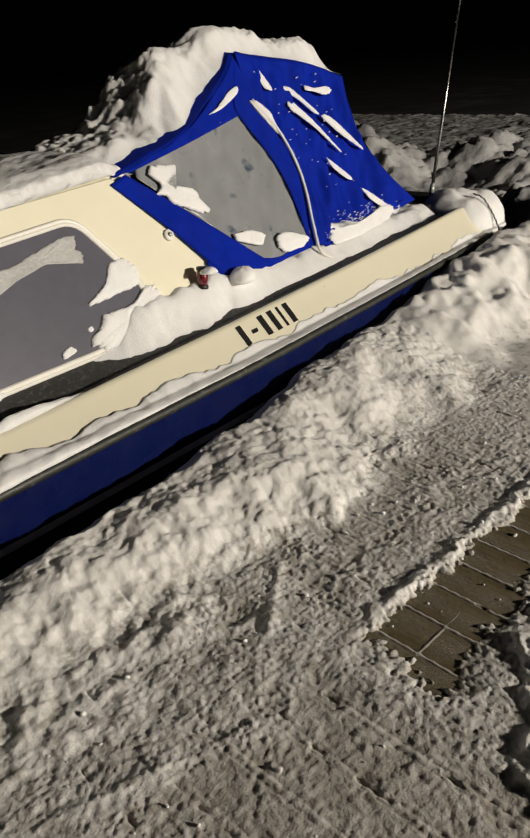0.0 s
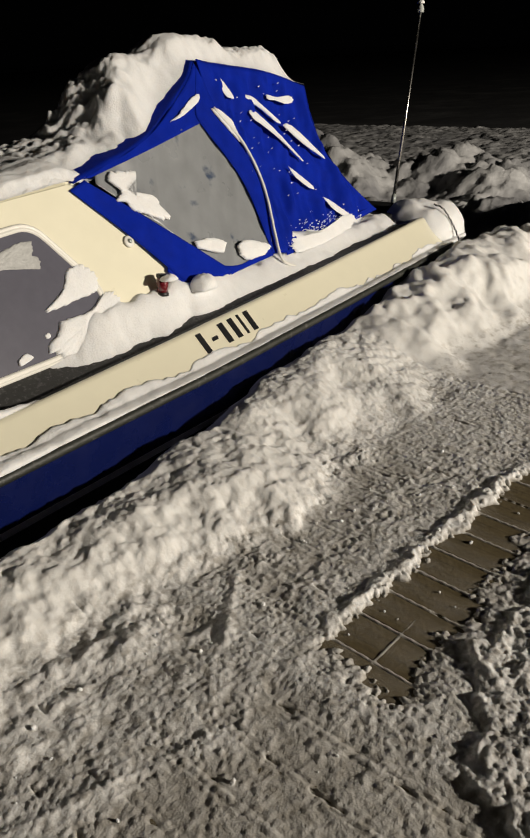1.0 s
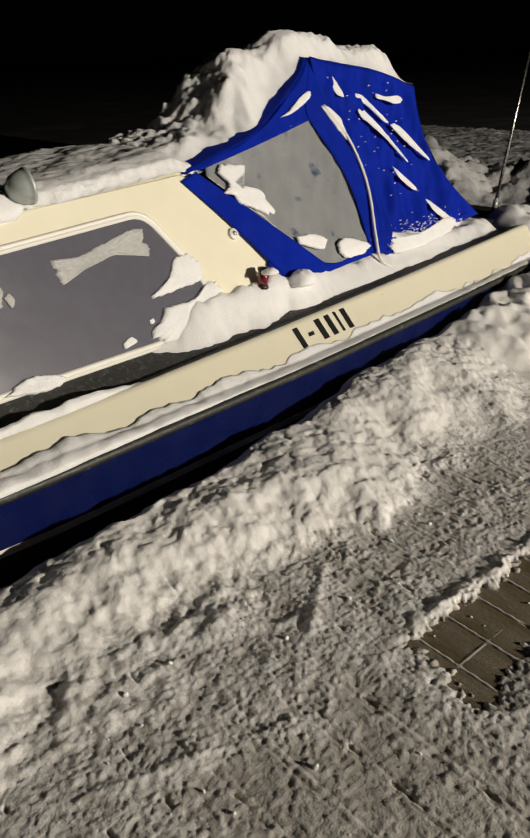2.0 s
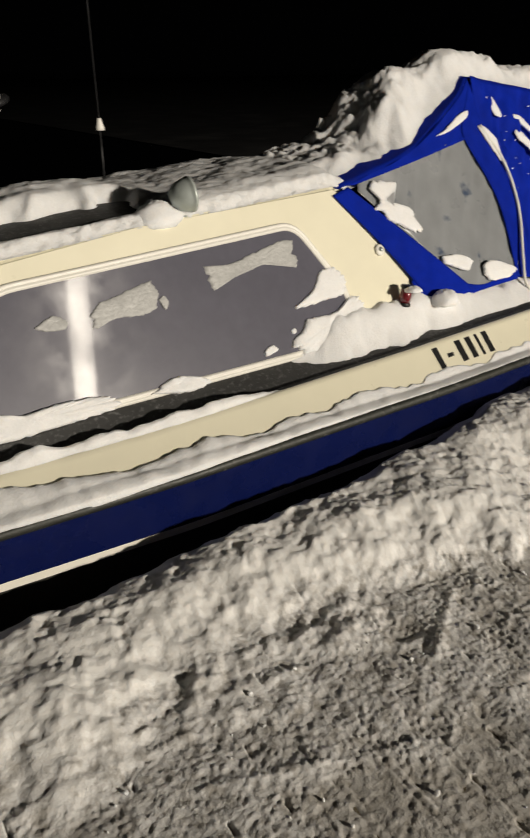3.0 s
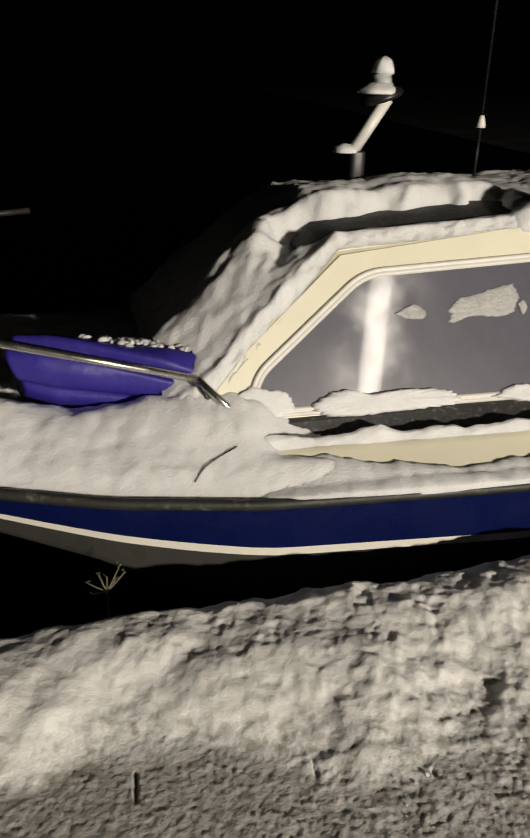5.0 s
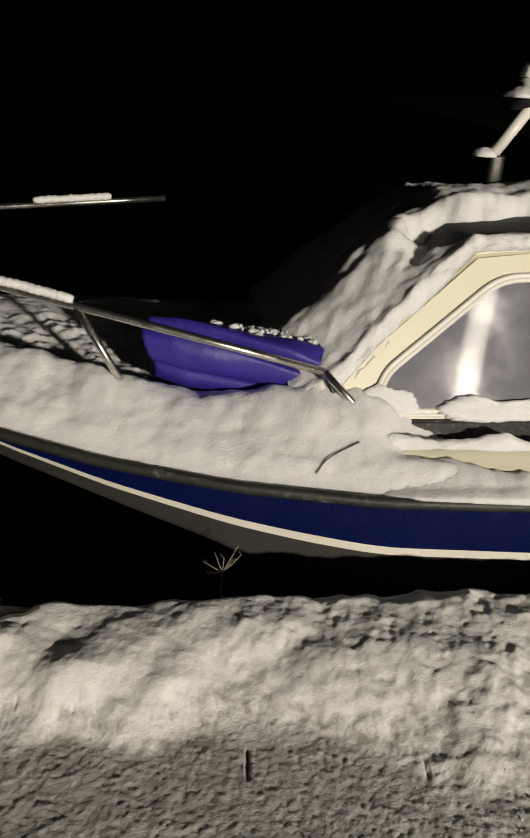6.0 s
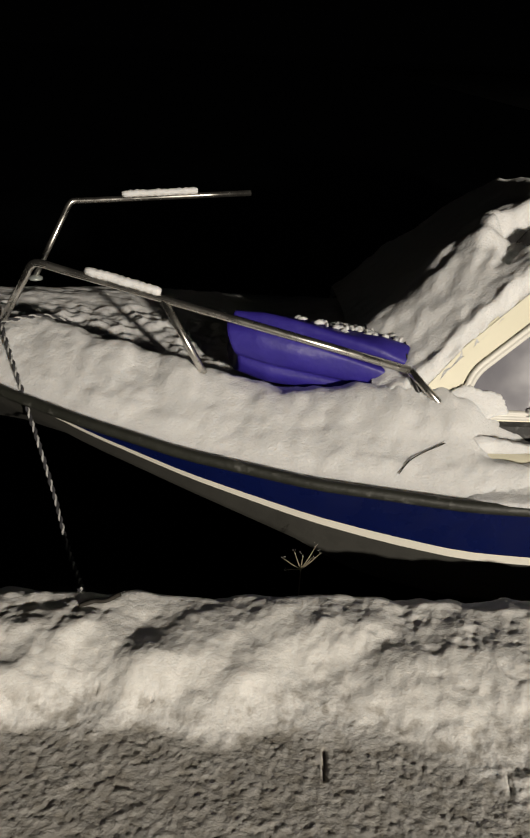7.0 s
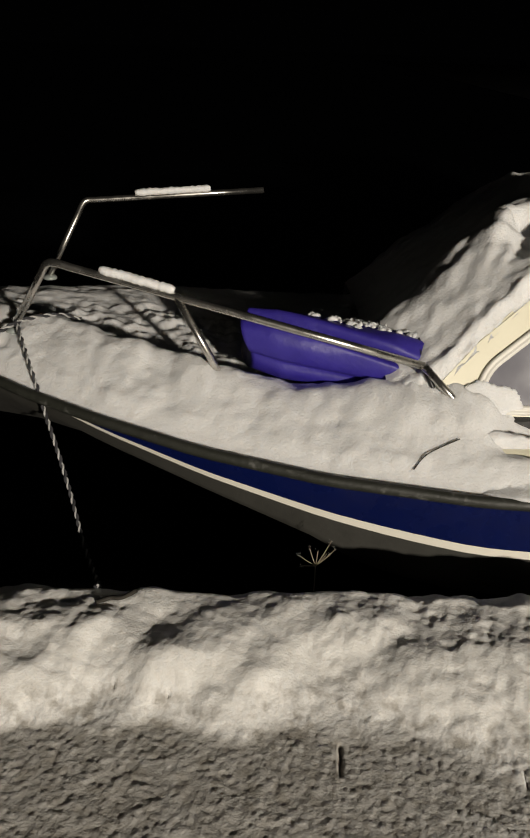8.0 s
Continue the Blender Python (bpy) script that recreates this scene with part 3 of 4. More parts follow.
side_light = part("side_light", lathe([(0.004, -0.045), (0.026, -0.045), (0.027, -0.034), (0.022, -0.030), (0.022, 0.030), (0.027, 0.034), (0.026, 0.045), (0.004, 0.045)], 20, Matrix.Translation(at) @ Matrix.Rotation(radians(8), 4, "Y")), BLACK, boat, "black housing of a navigation light")
part("lamp_lens", lathe([(0.004, -0.029), (0.0245, -0.029), (0.0255, 0.0), (0.0245, 0.029), (0.004, 0.029)], 20, Matrix.Translation(at) @ Matrix.Rotation(radians(8), 4, "Y")), RED, side_light, "dark red glass lens")

# canvas stud plate
place = Matrix.Translation(on_side(2.075, 0.695, 0.008)) @ Vector((0, -0.905, 0.425)).to_track_quat("Z", "Y").to_matrix().to_4x4()
stud = part("stud_plate", lathe([(0.002, -0.008), (0.024, -0.008), (0.026, 0.0), (0.022, 0.004), (0.002, 0.005)], 20, place), FRAME, boat, "round white plate with a steel stud")
part("stud", lathe([(0.001, 0.004), (0.009, 0.004), (0.010, 0.009), (0.006, 0.013), (0.001, 0.014)], 14, place), STEEL, stud)

# round searchlight on the roof edge, its glass turned aft
place = Matrix.Translation((1.205, -0.41, 0.995)) @ Vector((0.93, -0.12, 0.10)).to_track_quat("Z", "Y").to_matrix().to_4x4() @ Matrix.Scale(0.86, 4)
search = part("searchlight", lathe([(0.002, -0.075), (0.030, -0.070), (0.056, -0.045), (0.068, -0.010), (0.071, 0.006), (0.074, 0.008), (0.074, 0.020), (0.066, 0.022)], 28, place), STEEL, boat, "round galvanised searchlight housing")
part("searchlight_glass", lathe([(0.001, 0.030), (0.040, 0.026), (0.064, 0.018), (0.064, 0.010), (0.001, 0.010)], 28, place), GLASS, search, "frosted lamp glass")
part("bracket", tube([(1.19, -0.41, 0.925), (1.19, -0.41, 0.90), (1.19, -0.40, 0.86)], 0.012), STEEL, search)

# masthead light on a raked white mast, far side of the roof
# black paints the darkness that hides the mast's foot
foot_box = part("mast_foot", slab(rounded([(0.655, 0.27), (0.725, 0.27), (0.725, 0.33), (0.655, 0.33)], 0.02, 3), 0.16, lambda a, b, c: (a, b, 1.085 + c), 0.006), BLACK, boat)
mast = part("mast", tube([(0.668, 0.30, 1.075), (0.806, 0.30, 1.280)], 0.0235, 14), WHITE, boat, "short raked white mast")
part("light_base", lathe([(0.004, 0), (0.082, 0.0), (0.089, 0.012), (0.080, 0.028), (0.035, 0.034), (0.004, 0.034)], 24, Matrix.Translation((0.782, 0.30, 1.277)) @ Matrix.Rotation(radians(-18), 4, "Y")), BLACK, mast)
part("light_housing", lathe([(0.004, 0.03), (0.040, 0.03), (0.040, 0.055), (0.034, 0.058), (0.034, 0.085), (0.042, 0.088), (0.040, 0.100), (0.004, 0.102)], 24, Matrix.Translation((0.792, 0.30, 1.277)) @ Matrix.Rotation(radians(-10), 4, "Y")), GLASS, mast, "clear masthead lamp")

# whip aerial and stern light pole
aerial = part("aerial", tube([(1.235, 0.30, 1.22), (1.225, 0.305, 2.6)], [0.0045, 0.002], 8), BLACK, boat, "thin dark whip aerial")
part("aerial_base", lathe([(0.002, 0), (0.020, 0.0), (0.019, 0.012), (0.011, 0.040), (0.009, 0.048), (0.002, 0.048)], 18, Matrix.Translation((1.235, 0.30, 1.175))), WHITE, aerial, "white aerial foot")
# stand added out of sight, black so it merges with the dark
part("aerial_stand", tube([(1.235, 0.30, 0.93), (1.235, 0.30, 1.176)], 0.005, 10), BLACK, aerial)
pole = part("stern_pole", tube([(4.44, -0.51, 0.40), (4.755, -0.515, 1.55)], [0.011, 0.0065], 12), CHROME, boat, "chromed stern light pole leaning aft")
part("stern_light", lathe([(0.002, -0.01), (0.018, -0.01), (0.020, 0.010), (0.015, 0.026), (0.010, 0.034), (0.002, 0.044)], 18, Matrix.Translation((4.755, -0.515, 1.55))), GLASS, pole, "small white stern lamp")
part("pole_clamp", tube([(4.451, -0.51, 0.44), (4.465, -0.51, 0.49)], 0.016, 10), STEEL, pole)

# stern: motor well, black cowl
part("motor_well", slab(rounded([(4.12, -0.62), (4.60, -0.62), (4.60, 0.62), (4.12, 0.62)], 0.05, 4), 0.16, lambda a, b, c: (a, b, 0.415 + c), 0.01), BLACK, boat, "dark stern bench")
part("motor_cowl", loft([[(4.34 + 0.22 * r * math.cos(t), 0.06 + 0.24 * r * math.sin(t), z) for t in np.linspace(0, 2 * math.pi, 20, endpoint=False)] for r, z in ((0.8, 0.40), (1.0, 0.45), (1.02, 0.54), (0.9, 0.60), (0.6, 0.635), (0.1, 0.645))]), BLACK, boat, "black motor cowl")

# bow rails: a top bar bent down to a front leg, with posts
def bow_rail(end, bend, foot_at, posts, ridge):
    end, bend, foot_at = Vector(end), Vector(bend), Vector(foot_at)
    line = [end, end.lerp(bend, 0.33), end.lerp(bend, 0.66)]
    corner = spline([end.lerp(bend, 0.93), end.lerp(bend, 0.985), bend.lerp(foot_at, 0.06), bend.lerp(foot_at, 0.18)], 5)
    rail = part("bow_rail", tube([*line, *corner, foot_at], 0.0125, 12), CHROME, boat, "bent stainless bow rail")
    for f, low in posts:
        part("rail_post", tube([end.lerp(bend, f), low], 0.0125, 12), CHROME, rail)
    part("rail_foot", lathe([(0.002, 0), (0.028, 0), (0.028, 0.008), (0.016, 0.016), (0.002, 0.016)], 16, Matrix.Translation(foot_at - Vector((0, 0, 0.015)))), STEEL, rail)
    p0, p1 = end.lerp(bend, ridge[0]) + Vector((0, 0, 0.02)), end.lerp(bend, ridge[1]) + Vector((0, 0, 0.02))
    part("rail_snow", tube([p0.lerp(p1, t) for t in np.linspace(0, 1, 26)], [0.009] + [0.0145 + 0.002 * math.sin(9 * t) for t in range(24)] + [0.010], 10, 0.25), SNOW, rail, "ridge of snow on the rail")
    return rail


rail = bow_rail((-0.14, -0.63, 0.522), (-1.285, -0.455, 0.765), (-1.455, -0.31, 0.50), ((0.655, (-0.735, -0.54, 0.40)), (0.0, (-0.01, -0.70, 0.40))), (0.66, 0.86))
part("rail_strut", tube([(-0.14, -0.63, 0.522), (-0.08, -0.655, 0.40)], 0.008, 10), BLACK, rail, "black strut")
far_rail = bow_rail((-0.62, 0.585, 0.822), (-1.365, 0.50, 0.772), (-1.49, 0.33, 0.50), (), (0.30, 0.72))

# ---- rolled tarpaulin lying on the foredeck ----
roll = thing("rolled_tarpaulin", "violet-blue rolled tarpaulin strapped beside the bow rail", "tarpaulin")


def roll_body(r, flat, sag, n=60, k=72):
    rings = []
    for i in range(n):
        t = i / (n - 1)
        c = Vector((-0.675 + 0.575 * t, -0.42 - 0.05 * t, 0.530 - 0.070 * t - sag * math.sin(math.pi * t)))
        ring = []
        for j in range(k):
            a = 2 * math.pi * j / k
            q = r * (1 + 0.10 * math.sin(3 * a + 2.0 * t) + 0.07 * noise.noise(Vector((3 * t, 1.6 * math.cos(a), 1.6 * math.sin(a)))) - 0.34 * math.exp(-((a - 1.75 - 1.15 * t) / 0.13) ** 2) + 0.10 * math.exp(-((a - 1.45 - 1.15 * t) / 0.2) ** 2) - 0.16 * math.exp(-((a - 3.6 - 0.3 * t) / 0.16) ** 2) - 0.08 * math.exp(-((a - 1.0 - 0.8 * t) / 0.10) ** 2))
            q *= 0.86 + 0.14 * min(1, 6 * t, 6 * (1 - t))
            ring.append(c + Vector((0.02 * math.sin(2 * a), q * math.cos(a), q * flat * math.sin(a))))
        rings.append(ring)
    return loft(rings)


part("cover", roll_body(0.116, 0.92, 0.004), TARP, roll)
for t in (0.93,):
    c = Vector((-0.71 + 0.62 * t, -0.42 - 0.05 * t, 0.530 - 0.070 * t))
    part("strap", tube([c + Vector((0.004 * math.sin(5 * a), 0.106 * math.cos(a), 0.098 * math.sin(a))) for a in np.linspace(0, 2 * math.pi, 40)], 0.006, 6), BLACK, roll, "black webbing strap")
bm = bmesh.new()
for k in range(7):
    a = Vector((-0.125 + 0.03 * random.uniform(-1, 1), -0.50 + 0.05 * random.uniform(-1, 1), 0.50 + 0.06 * random.uniform(-1, 1)))
    t = tube([a, a + Vector((random.uniform(-.03, .04), random.uniform(-.03, .02), random.uniform(-.06, .03))), a + Vector((random.uniform(-.03, .05), random.uniform(-.05, .02), random.uniform(-.08, .0)))], 0.005, 6)
    me = bpy.data.meshes.new("x")
    t.to_mesh(me)
    bm.from_mesh(me)
    t.free()
    bpy.data.meshes.remove(me)
part("buckle", bm, STEEL, roll, "frosted buckle and cord ends")

# ---- canvas canopy over the cockpit ----
canopy = thing("canopy", "blue canvas boat canopy with clear vinyl window, dusted with snow", "canopy")


def skin(u, z, out=0.0):
    """A point on the canopy's leaning side."""
    return Vector((u, -0.66 + 0.5 * (z - 0.46) - 0.894 * out, z + 0.447 * out))


def patch(name, bottom, top, mat, label="", nu=40, nv=24, folds=0.004, sag=0.0, out=0.0, mirror=1, parent=None, seed=0.0, waist=0.0, hip=0.0):
    """A cloth panel between two lines of (u, z) points, with folds and a little sag, doubled for thickness."""
    lo = spline([(a, b, 0) for a, b in bottom], 10)
    hi = spline([(a, b, 0) for a, b in top], 10)

    def along(line, t):
        f = t * (len(line) - 1)
        i = min(int(f), len(line) - 2)
        return line[i].lerp(line[i + 1], f - i)
    rings = []
    for i in range(nu):
        t = i / (nu - 1)
        a, b = along(lo, t), along(hi, t)
        ring = []
        for c in range(2 * nv):
            s = c / (nv - 1) if c < nv else (2 * nv - 1 - c) / (nv - 1)
            p = a.lerp(b, s)
            p.x -= waist * t ** 3 * 4 * s * (1 - s)
            w = 4 * s * (1 - s) * (1 - (2 * t - 1) ** 4)
            d = folds * (noise.noise(Vector((p.x * 9 + seed, p.y * 3, 1))) * 1.6 + noise.noise(Vector((p.x * 22 - p.y * 12, p.y * 6, 4 + seed)))) * min(1, 6 * w) - sag * w
            off = ((p.y - 1.35) * 1.0 + (p.x - 2.94) * 0.86) / 1.32
            d += hip * math.exp(-(off / 0.045) ** 2) + hip * 0.5 * math.exp(-((off + 0.17) / 0.035) ** 2) * min(1, 3 * w)
            q = skin(p.x, p.y, out + d - (0.003 if c >= nv else 0))
            ring.append((q.x, q.y * mirror, q.z))
        rings.append(ring)
    return part(name, loft(rings), mat, parent or canopy, label)


AFT = (3.77, 1.19)
for mirror in (1, -1):
    lower = patch("lower_flap", [(2.20, 0.55), (2.305, 0.432), (2.60, 0.452), (2.91, 0.462)], [(2.24, 0.60), (2.42, 0.535), (2.66, 0.475), (2.93, 0.52)], CANVAS, "", 30, 8, 0.004, 0, 0.004, mirror)
    strip = patch("front_strip", [(1.895, 0.925), (2.10, 0.70), (2.305, 0.440)], [(1.985, 0.950), (2.28, 0.715), (2.585, 0.462)], CANVAS, "blue canvas edge strip", 40, 12, 0.003, -0.004, 0.006, mirror)
    clear = patch("window_panel", [(2.04, 0.93), (2.28, 0.72), (2.58, 0.462), (2.94, 0.51)], [(2.055, 0.968), (2.42, 1.028), (2.82, 1.10), (2.84, 1.06)], VINYL, "milky grey vinyl window with creases", 60, 30, 0.008, 0.014, 0.0, mirror, waist=-0.085)
    patch("upper_band", [(2.03, 0.955), (2.42, 1.018), (2.83, 1.092), (2.88, 1.10)], [(1.98, 0.955), (2.42, 1.062), (2.80, 1.25), (2.94, 1.355)], CANVAS, "", 50, 12, 0.006, 0, 0.004, mirror)
    patch("window_border", [(2.91, 0.47), (2.92, 0.80), (2.80, 1.08), (2.80, 1.14)], [(3.03, 0.45), (3.06, 0.80), (2.95, 1.14), (2.95, 1.35)], CANVAS, "", 50, 8, 0.004, 0, 0.005, mirror)
    patch("aft_panel", [(3.02, 0.44), (3.30, 0.445), (3.62, 0.47), (3.955, 0.49)], [(2.935, 1.352), (3.2, 1.318), (3.5, 1.272), AFT], CANVAS, "blue canvas side with sagging folds", 70, 50, 0.020, 0.03, 0.0, mirror, seed=2.0, waist=0.15, hip=0.022)
    piping = spline([(*p,) for p in (skin(2.925, 1.14, 0.012), skin(3.015, 1.0, 0.014), skin(3.045, 0.86, 0.016), skin(3.03, 0.72, 0.018), skin(2.965, 0.54, 0.02), skin(2.94, 0.43, 0.02), skin(3.02, 0.375, 0.02))], 8)
    part("piping", tube([(p.x, p.y * mirror, p.z) for p in piping], 0.008, 8, 0.2), FRAME, canopy, "pale piping cord dusted with snow")
    hem = [skin(3.04, 0.462, 0.006), skin(3.3, 0.475, 0.006), skin(3.62, 0.495, 0.006), skin(3.93, 0.515, 0.006)]
    part("hem", tube([(p.x, p.y * mirror, p.z) for p in spline(hem, 8)], 0.005, 6), CANVAS, canopy)


def bridge(name, near_line, bulge, mat, n=22, label=""):
    """A canopy surface that spans from the near side to the far side over a line of (u, z) points."""
    line = spline([skin(a, b) for a, b in near_line], 8)
    bm = bmesh.new()
    rows = []
    for p in line:
        rows.append([bm.verts.new((p.x + 0.004 * noise.noise(Vector((p.x * 9, f * 4, 0))), p.y * -f, p.z + bulge * (1 - f * f) + 0.01 * noise.noise(Vector((p.x * 6, f * 3, 2))))) for f in np.linspace(-1, 1, n)])
    for a, b in zip(rows, rows[1:]):
        for j in range(n - 1):
            bm.faces.new((a[j], b[j], b[j + 1], a[j + 1]))
    ob = part(name, bm, mat, canopy, label)
    mod = ob.modifiers.new("thick", "SOLIDIFY")
    mod.thickness = 0.003
    return ob


bridge("front_roof", [(1.93, 0.945), (2.42, 1.06), (2.80, 1.25), (2.94, 1.352)], 0.03, CANVAS)
bridge("top_panel", [(2.94, 1.352), (3.2, 1.318), (3.5, 1.272), AFT], 0.03, CANVAS)
bridge("aft_curtain", [AFT, (3.72, 1.04), (3.725, 0.82), (3.955, 0.49)], 0.0, CANVAS)

# ---- snow on the boat ----
def foredeck_snow(u, f):
    b = np.interp(u, (-2.02, -1.9, -1.65, -1.36, -1.1, -0.8, -0.43, 0, 0.8), (0.02, 0.18, 0.38, 0.56, 0.69, 0.795, 0.885, 0.955, 1.01)) - 0.004
    s = np.interp(u, (-2.02, -1.36, -1.1, -0.8, -0.43, 0, 0.5), (0.45, 0.372, 0.345, 0.305, 0.27, 0.252, 0.248))
    v = f * b
    lump = fbm(u, v, 0.22, 4, 101)
    crag = fbm(u, v, 0.10, 3, 103)
    fine = fbm(u, v, 0.035, 3, 105)
    inner = 1 - np.abs(f)
    edge = smooth(0.0, 0.09, inner * b)
    deck = 0.052 * (1 - f * f)
    hump = smooth(0.0, 0.30, inner * b) * (1 - smooth(0.27, 0.50, inner * b))
    hump = np.where(f < 0, hump, 0.15 * hump)
    nearcabin = smooth(-0.55, 0.05, u)
    thick = 0.030 * edge + hump * (0.100 + 0.014 * fbm(u, v, 0.24, 2, 101) + 0.020 * fbm(u, v * 0.3, 0.12, 2, 109, 0.4) + 0.030 * nearcabin) * smooth(-2.0, -1.2, u) + 0.006 * crag * edge
    flat = smooth(0.30, 0.60, inner * b)
    thick = thick + flat * (0.000 + 0.018 * fbm(u, v, 0.075, 3, 107)) + 0.0022 * fine
    thick = thick + nearcabin * smooth(0.12, 0.40, inner * b) * 0.075
    slump = 1 - smooth(0.0, 0.025, inner * b)
    z = s + deck + np.maximum(thick, -0.01) - 0.016 * slump
    return u, v * (1 + 0.006 * slump), z


nu, nv = 250, 200
uu, ff = np.meshgrid(np.linspace(-2.0, 0.24, nu), np.sin(np.linspace(-1, 1, nv) * math.pi / 2), indexing="ij")
x, y, z = foredeck_snow(uu, ff)
drop = smooth(-0.06, 0.24, uu) * smooth(0.10, 0.2, (1 - np.abs(ff)))
ob = mesh_object("foredeck_snow", np.stack([x, y, z - 0.12 * drop], -1).reshape(-1, 3), grid_faces(nu, nv), SNOW)
ob.matrix_world = BOAT
tagged(ob, "thick crusted snow lying over the boat's foredeck", "snow", kind="stuff")


def roof_snow(u, f):
    top = np.interp(u, (-0.30, -0.14, -0.08, 0.36, 1.9, 2.1), (0.32, 0.42, 0.47, 0.875, 0.972, 1.0))
    half = 0.66 - KS * (np.clip(top, 0.42, 1.0) - 0.42) + 0.006
    v = f * half
    top = top + 0.018 * (1 - f * f)
    lump = fbm(u, v, 0.18, 3, 121)
    fine = fbm(u, v, 0.035, 3, 125)
    d = v + half
    inside = smooth(-0.004, 0.045, d + 0.008 * fine) * smooth(0.0, 0.06, half - v)
    fore = 1 - smooth(0.98, 1.18, u + 0.05 * lump)
    shift = 0.06 * (1 - smooth(0.15, 0.42, u))
    face = smooth(0.25, 0.34, d - shift + 0.04 * lump)
    bare = smooth(0.060, 0.115, d - shift + 0.03 * lump + 0.012 * fine) * (1 - face) * fore * smooth(0.12, 0.27, u + 0.05 * lump)
    low = 1 - smooth(0.12, 0.30, u + 0.05 * lump)
    level = 0.026 + 0.60 * shift + 0.004 * lump * (1 - low) + 0.003 * fine + fore * face * (0.066 + 0.014 * lump) * smooth(-0.24, -0.02, u) * (1 - 0.4 * smooth(0.45, 0.8, d)) - 0.065 * bare
    level = level + (1 - fore) * (0.022 * smooth(0.0, 0.12, d) + 0.005 * lump)
    level = level + low * (0.15 * smooth(0.0, 0.34, d) - 0.10 * smooth(0.32, 0.6, d) + 0.009 * fbm(u, v, 0.06, 3, 127) - 0.7 * fore * face * 0.066)
    z = top + np.maximum(level, -0.03) * inside - 0.014 * (1 - inside)
    return u, v, z - 0.06 * smooth(1.9, 2.05, u)


nu, nv = 210, 120
uu, ff = np.meshgrid(np.linspace(-0.24, 2.04, nu), np.sin(np.linspace(-1, 1, nv) * math.pi / 2), indexing="ij")
ob = mesh_object("roof_snow", np.stack(roof_snow(uu, ff), -1).reshape(-1, 3), grid_faces(nu, nv), SNOW)
ob.matrix_world = BOAT
tagged(ob, "deep snow on the cabin roof and sloping windscreen", "snow", kind="stuff")


def canopy_snow(t, f):
    """Snow over the canopy's front slope and top; t runs along it, f across."""
    u = np.interp(t, (0, 1, 2), (1.90, 2.93, 3.80))
    z0 = np.interp(u, (1.90, 2.20, 2.42, 2.80, 2.94, 3.2, 3.5, 3.8), (0.95, 1.0, 1.065, 1.25, 1.36, 1.325, 1.28, 1.228))
    half = 0.66 - 0.5 * (z0 - 0.46)
    lump = fbm(u, f * half, 0.20, 3, 141)
    fine = fbm(u, f * half, 0.040, 3, 145)
    edge = smooth(0.0, 0.60, 1 - np.abs(f) + 0.08 * lump)
    ends = smooth(0.0, 0.08, t) * (1 - smooth(1.90, 1.97, t + 0.03 * lump))
    inner = smooth(0.05, 0.85, 1 - np.abs(f) + 0.10 * lump)
    slabs = smooth(2.20, 2.64, u + 0.06 * lump) * (1 - 0.62 * smooth(2.62, 2.95, u)) * inner
    crest = 0.04 * np.exp(-((u - 3.72) / 0.16) ** 2)
    thick = (0.050 - 0.024 * smooth(2.95, 3.2, u) + 0.010 * lump + 0.005 * fine + 0.14 * slabs + 0.06 * inner * smooth(2.7, 2.95, u) * (1 - smooth(3.0, 3.4, u)) + crest + 0.014 * fbm(u, f * half, 0.07, 3, 147) * inner) * edge * ends
    wane = 0.55 + 0.45 * smooth(0.0, 0.35, np.abs(u - 2.94))
    z = z0 + 0.03 * (1 - f * f) + thick * wane - 0.03 * (1 - edge * ends)
    return u - 0.35 * thick * (u < 2.94), f * half * 0.995, z


nu, nv = 220, 90
tt, ff = np.meshgrid(np.linspace(0, 2, nu), np.linspace(-1, 1, nv), indexing="ij")
x, y, z = canopy_snow(tt, ff)
ob = mesh_object("canopy_snow", np.stack([x, y, z], -1).reshape(-1, 3), grid_faces(nu, nv), SNOW)
ob.matrix_world = BOAT
tagged(ob, "crusted snow lying over the canopy top and front", "snow", kind="stuff")


# snow along the gunwale ledge, the side deck, and the stern deck
def ledge_snow(u, s):
    b = np.interp(u, (-0.43, 0, 0.8, 2, 3, 4.2, 4.62), (0.885, 0.955, 1.01, 1.045, 1.035, 1.005, 0.97))
    h = np.interp(u, (-0.95, -0.2, 0.2, 0.9, 2.06, 3, 4.2, 4.62), (0.03, 0.065, 0.085, 0.095, 0.125, 0.14, 0.165, 0.165))
    reach = np.clip(0.36 + 0.24 * fbm(u, u * 0 + 0.4, 0.35, 3, 161) + 0.06 * fbm(u, u * 0 + 0.3, 0.06, 3, 163) + 0.5 * (1 - smooth(0.1, 0.8, u)) - 0.10 * smooth(1.0, 1.6, u) - 0.10 * smooth(2.4, 3.2, u), 0.08, 1.1)
    o = -0.018 + 0.010 * smooth(0.5, 1.3, u) + 0.05 * (1 - smooth(-0.12, 0.12, u)) + s * (0.052 + 0.115 * reach)
    face = np.where(o < 0.05, 0.012, 0.016 + (h - 0.028) * np.clip((o - 0.05) / 0.105, 0, 1.2))
    bulge = smooth(-0.15, 0.25, u) * np.sin(np.clip(s, 0, 1) * math.pi) ** 0.55 * ((0.023 - 0.016 * smooth(0.8, 2.2, u)) * (1 + 0.35 * fbm(u, s * 0.06, 0.09, 3, 165)))
    z = 0.25 + face + bulge - 0.012 * (s < 0.01) - 0.02 * (1 - smooth(-0.12, 0.05, u)) - 0.006 * (s > 0.99)
    return u, -(b - o) - 0.2 * bulge, z


nu, nv = 520, 16
uu, ss = np.meshgrid(np.linspace(-0.12, 4.55, nu), np.linspace(0, 1, nv), indexing="ij")
x, y, z = ledge_snow(uu, ss)
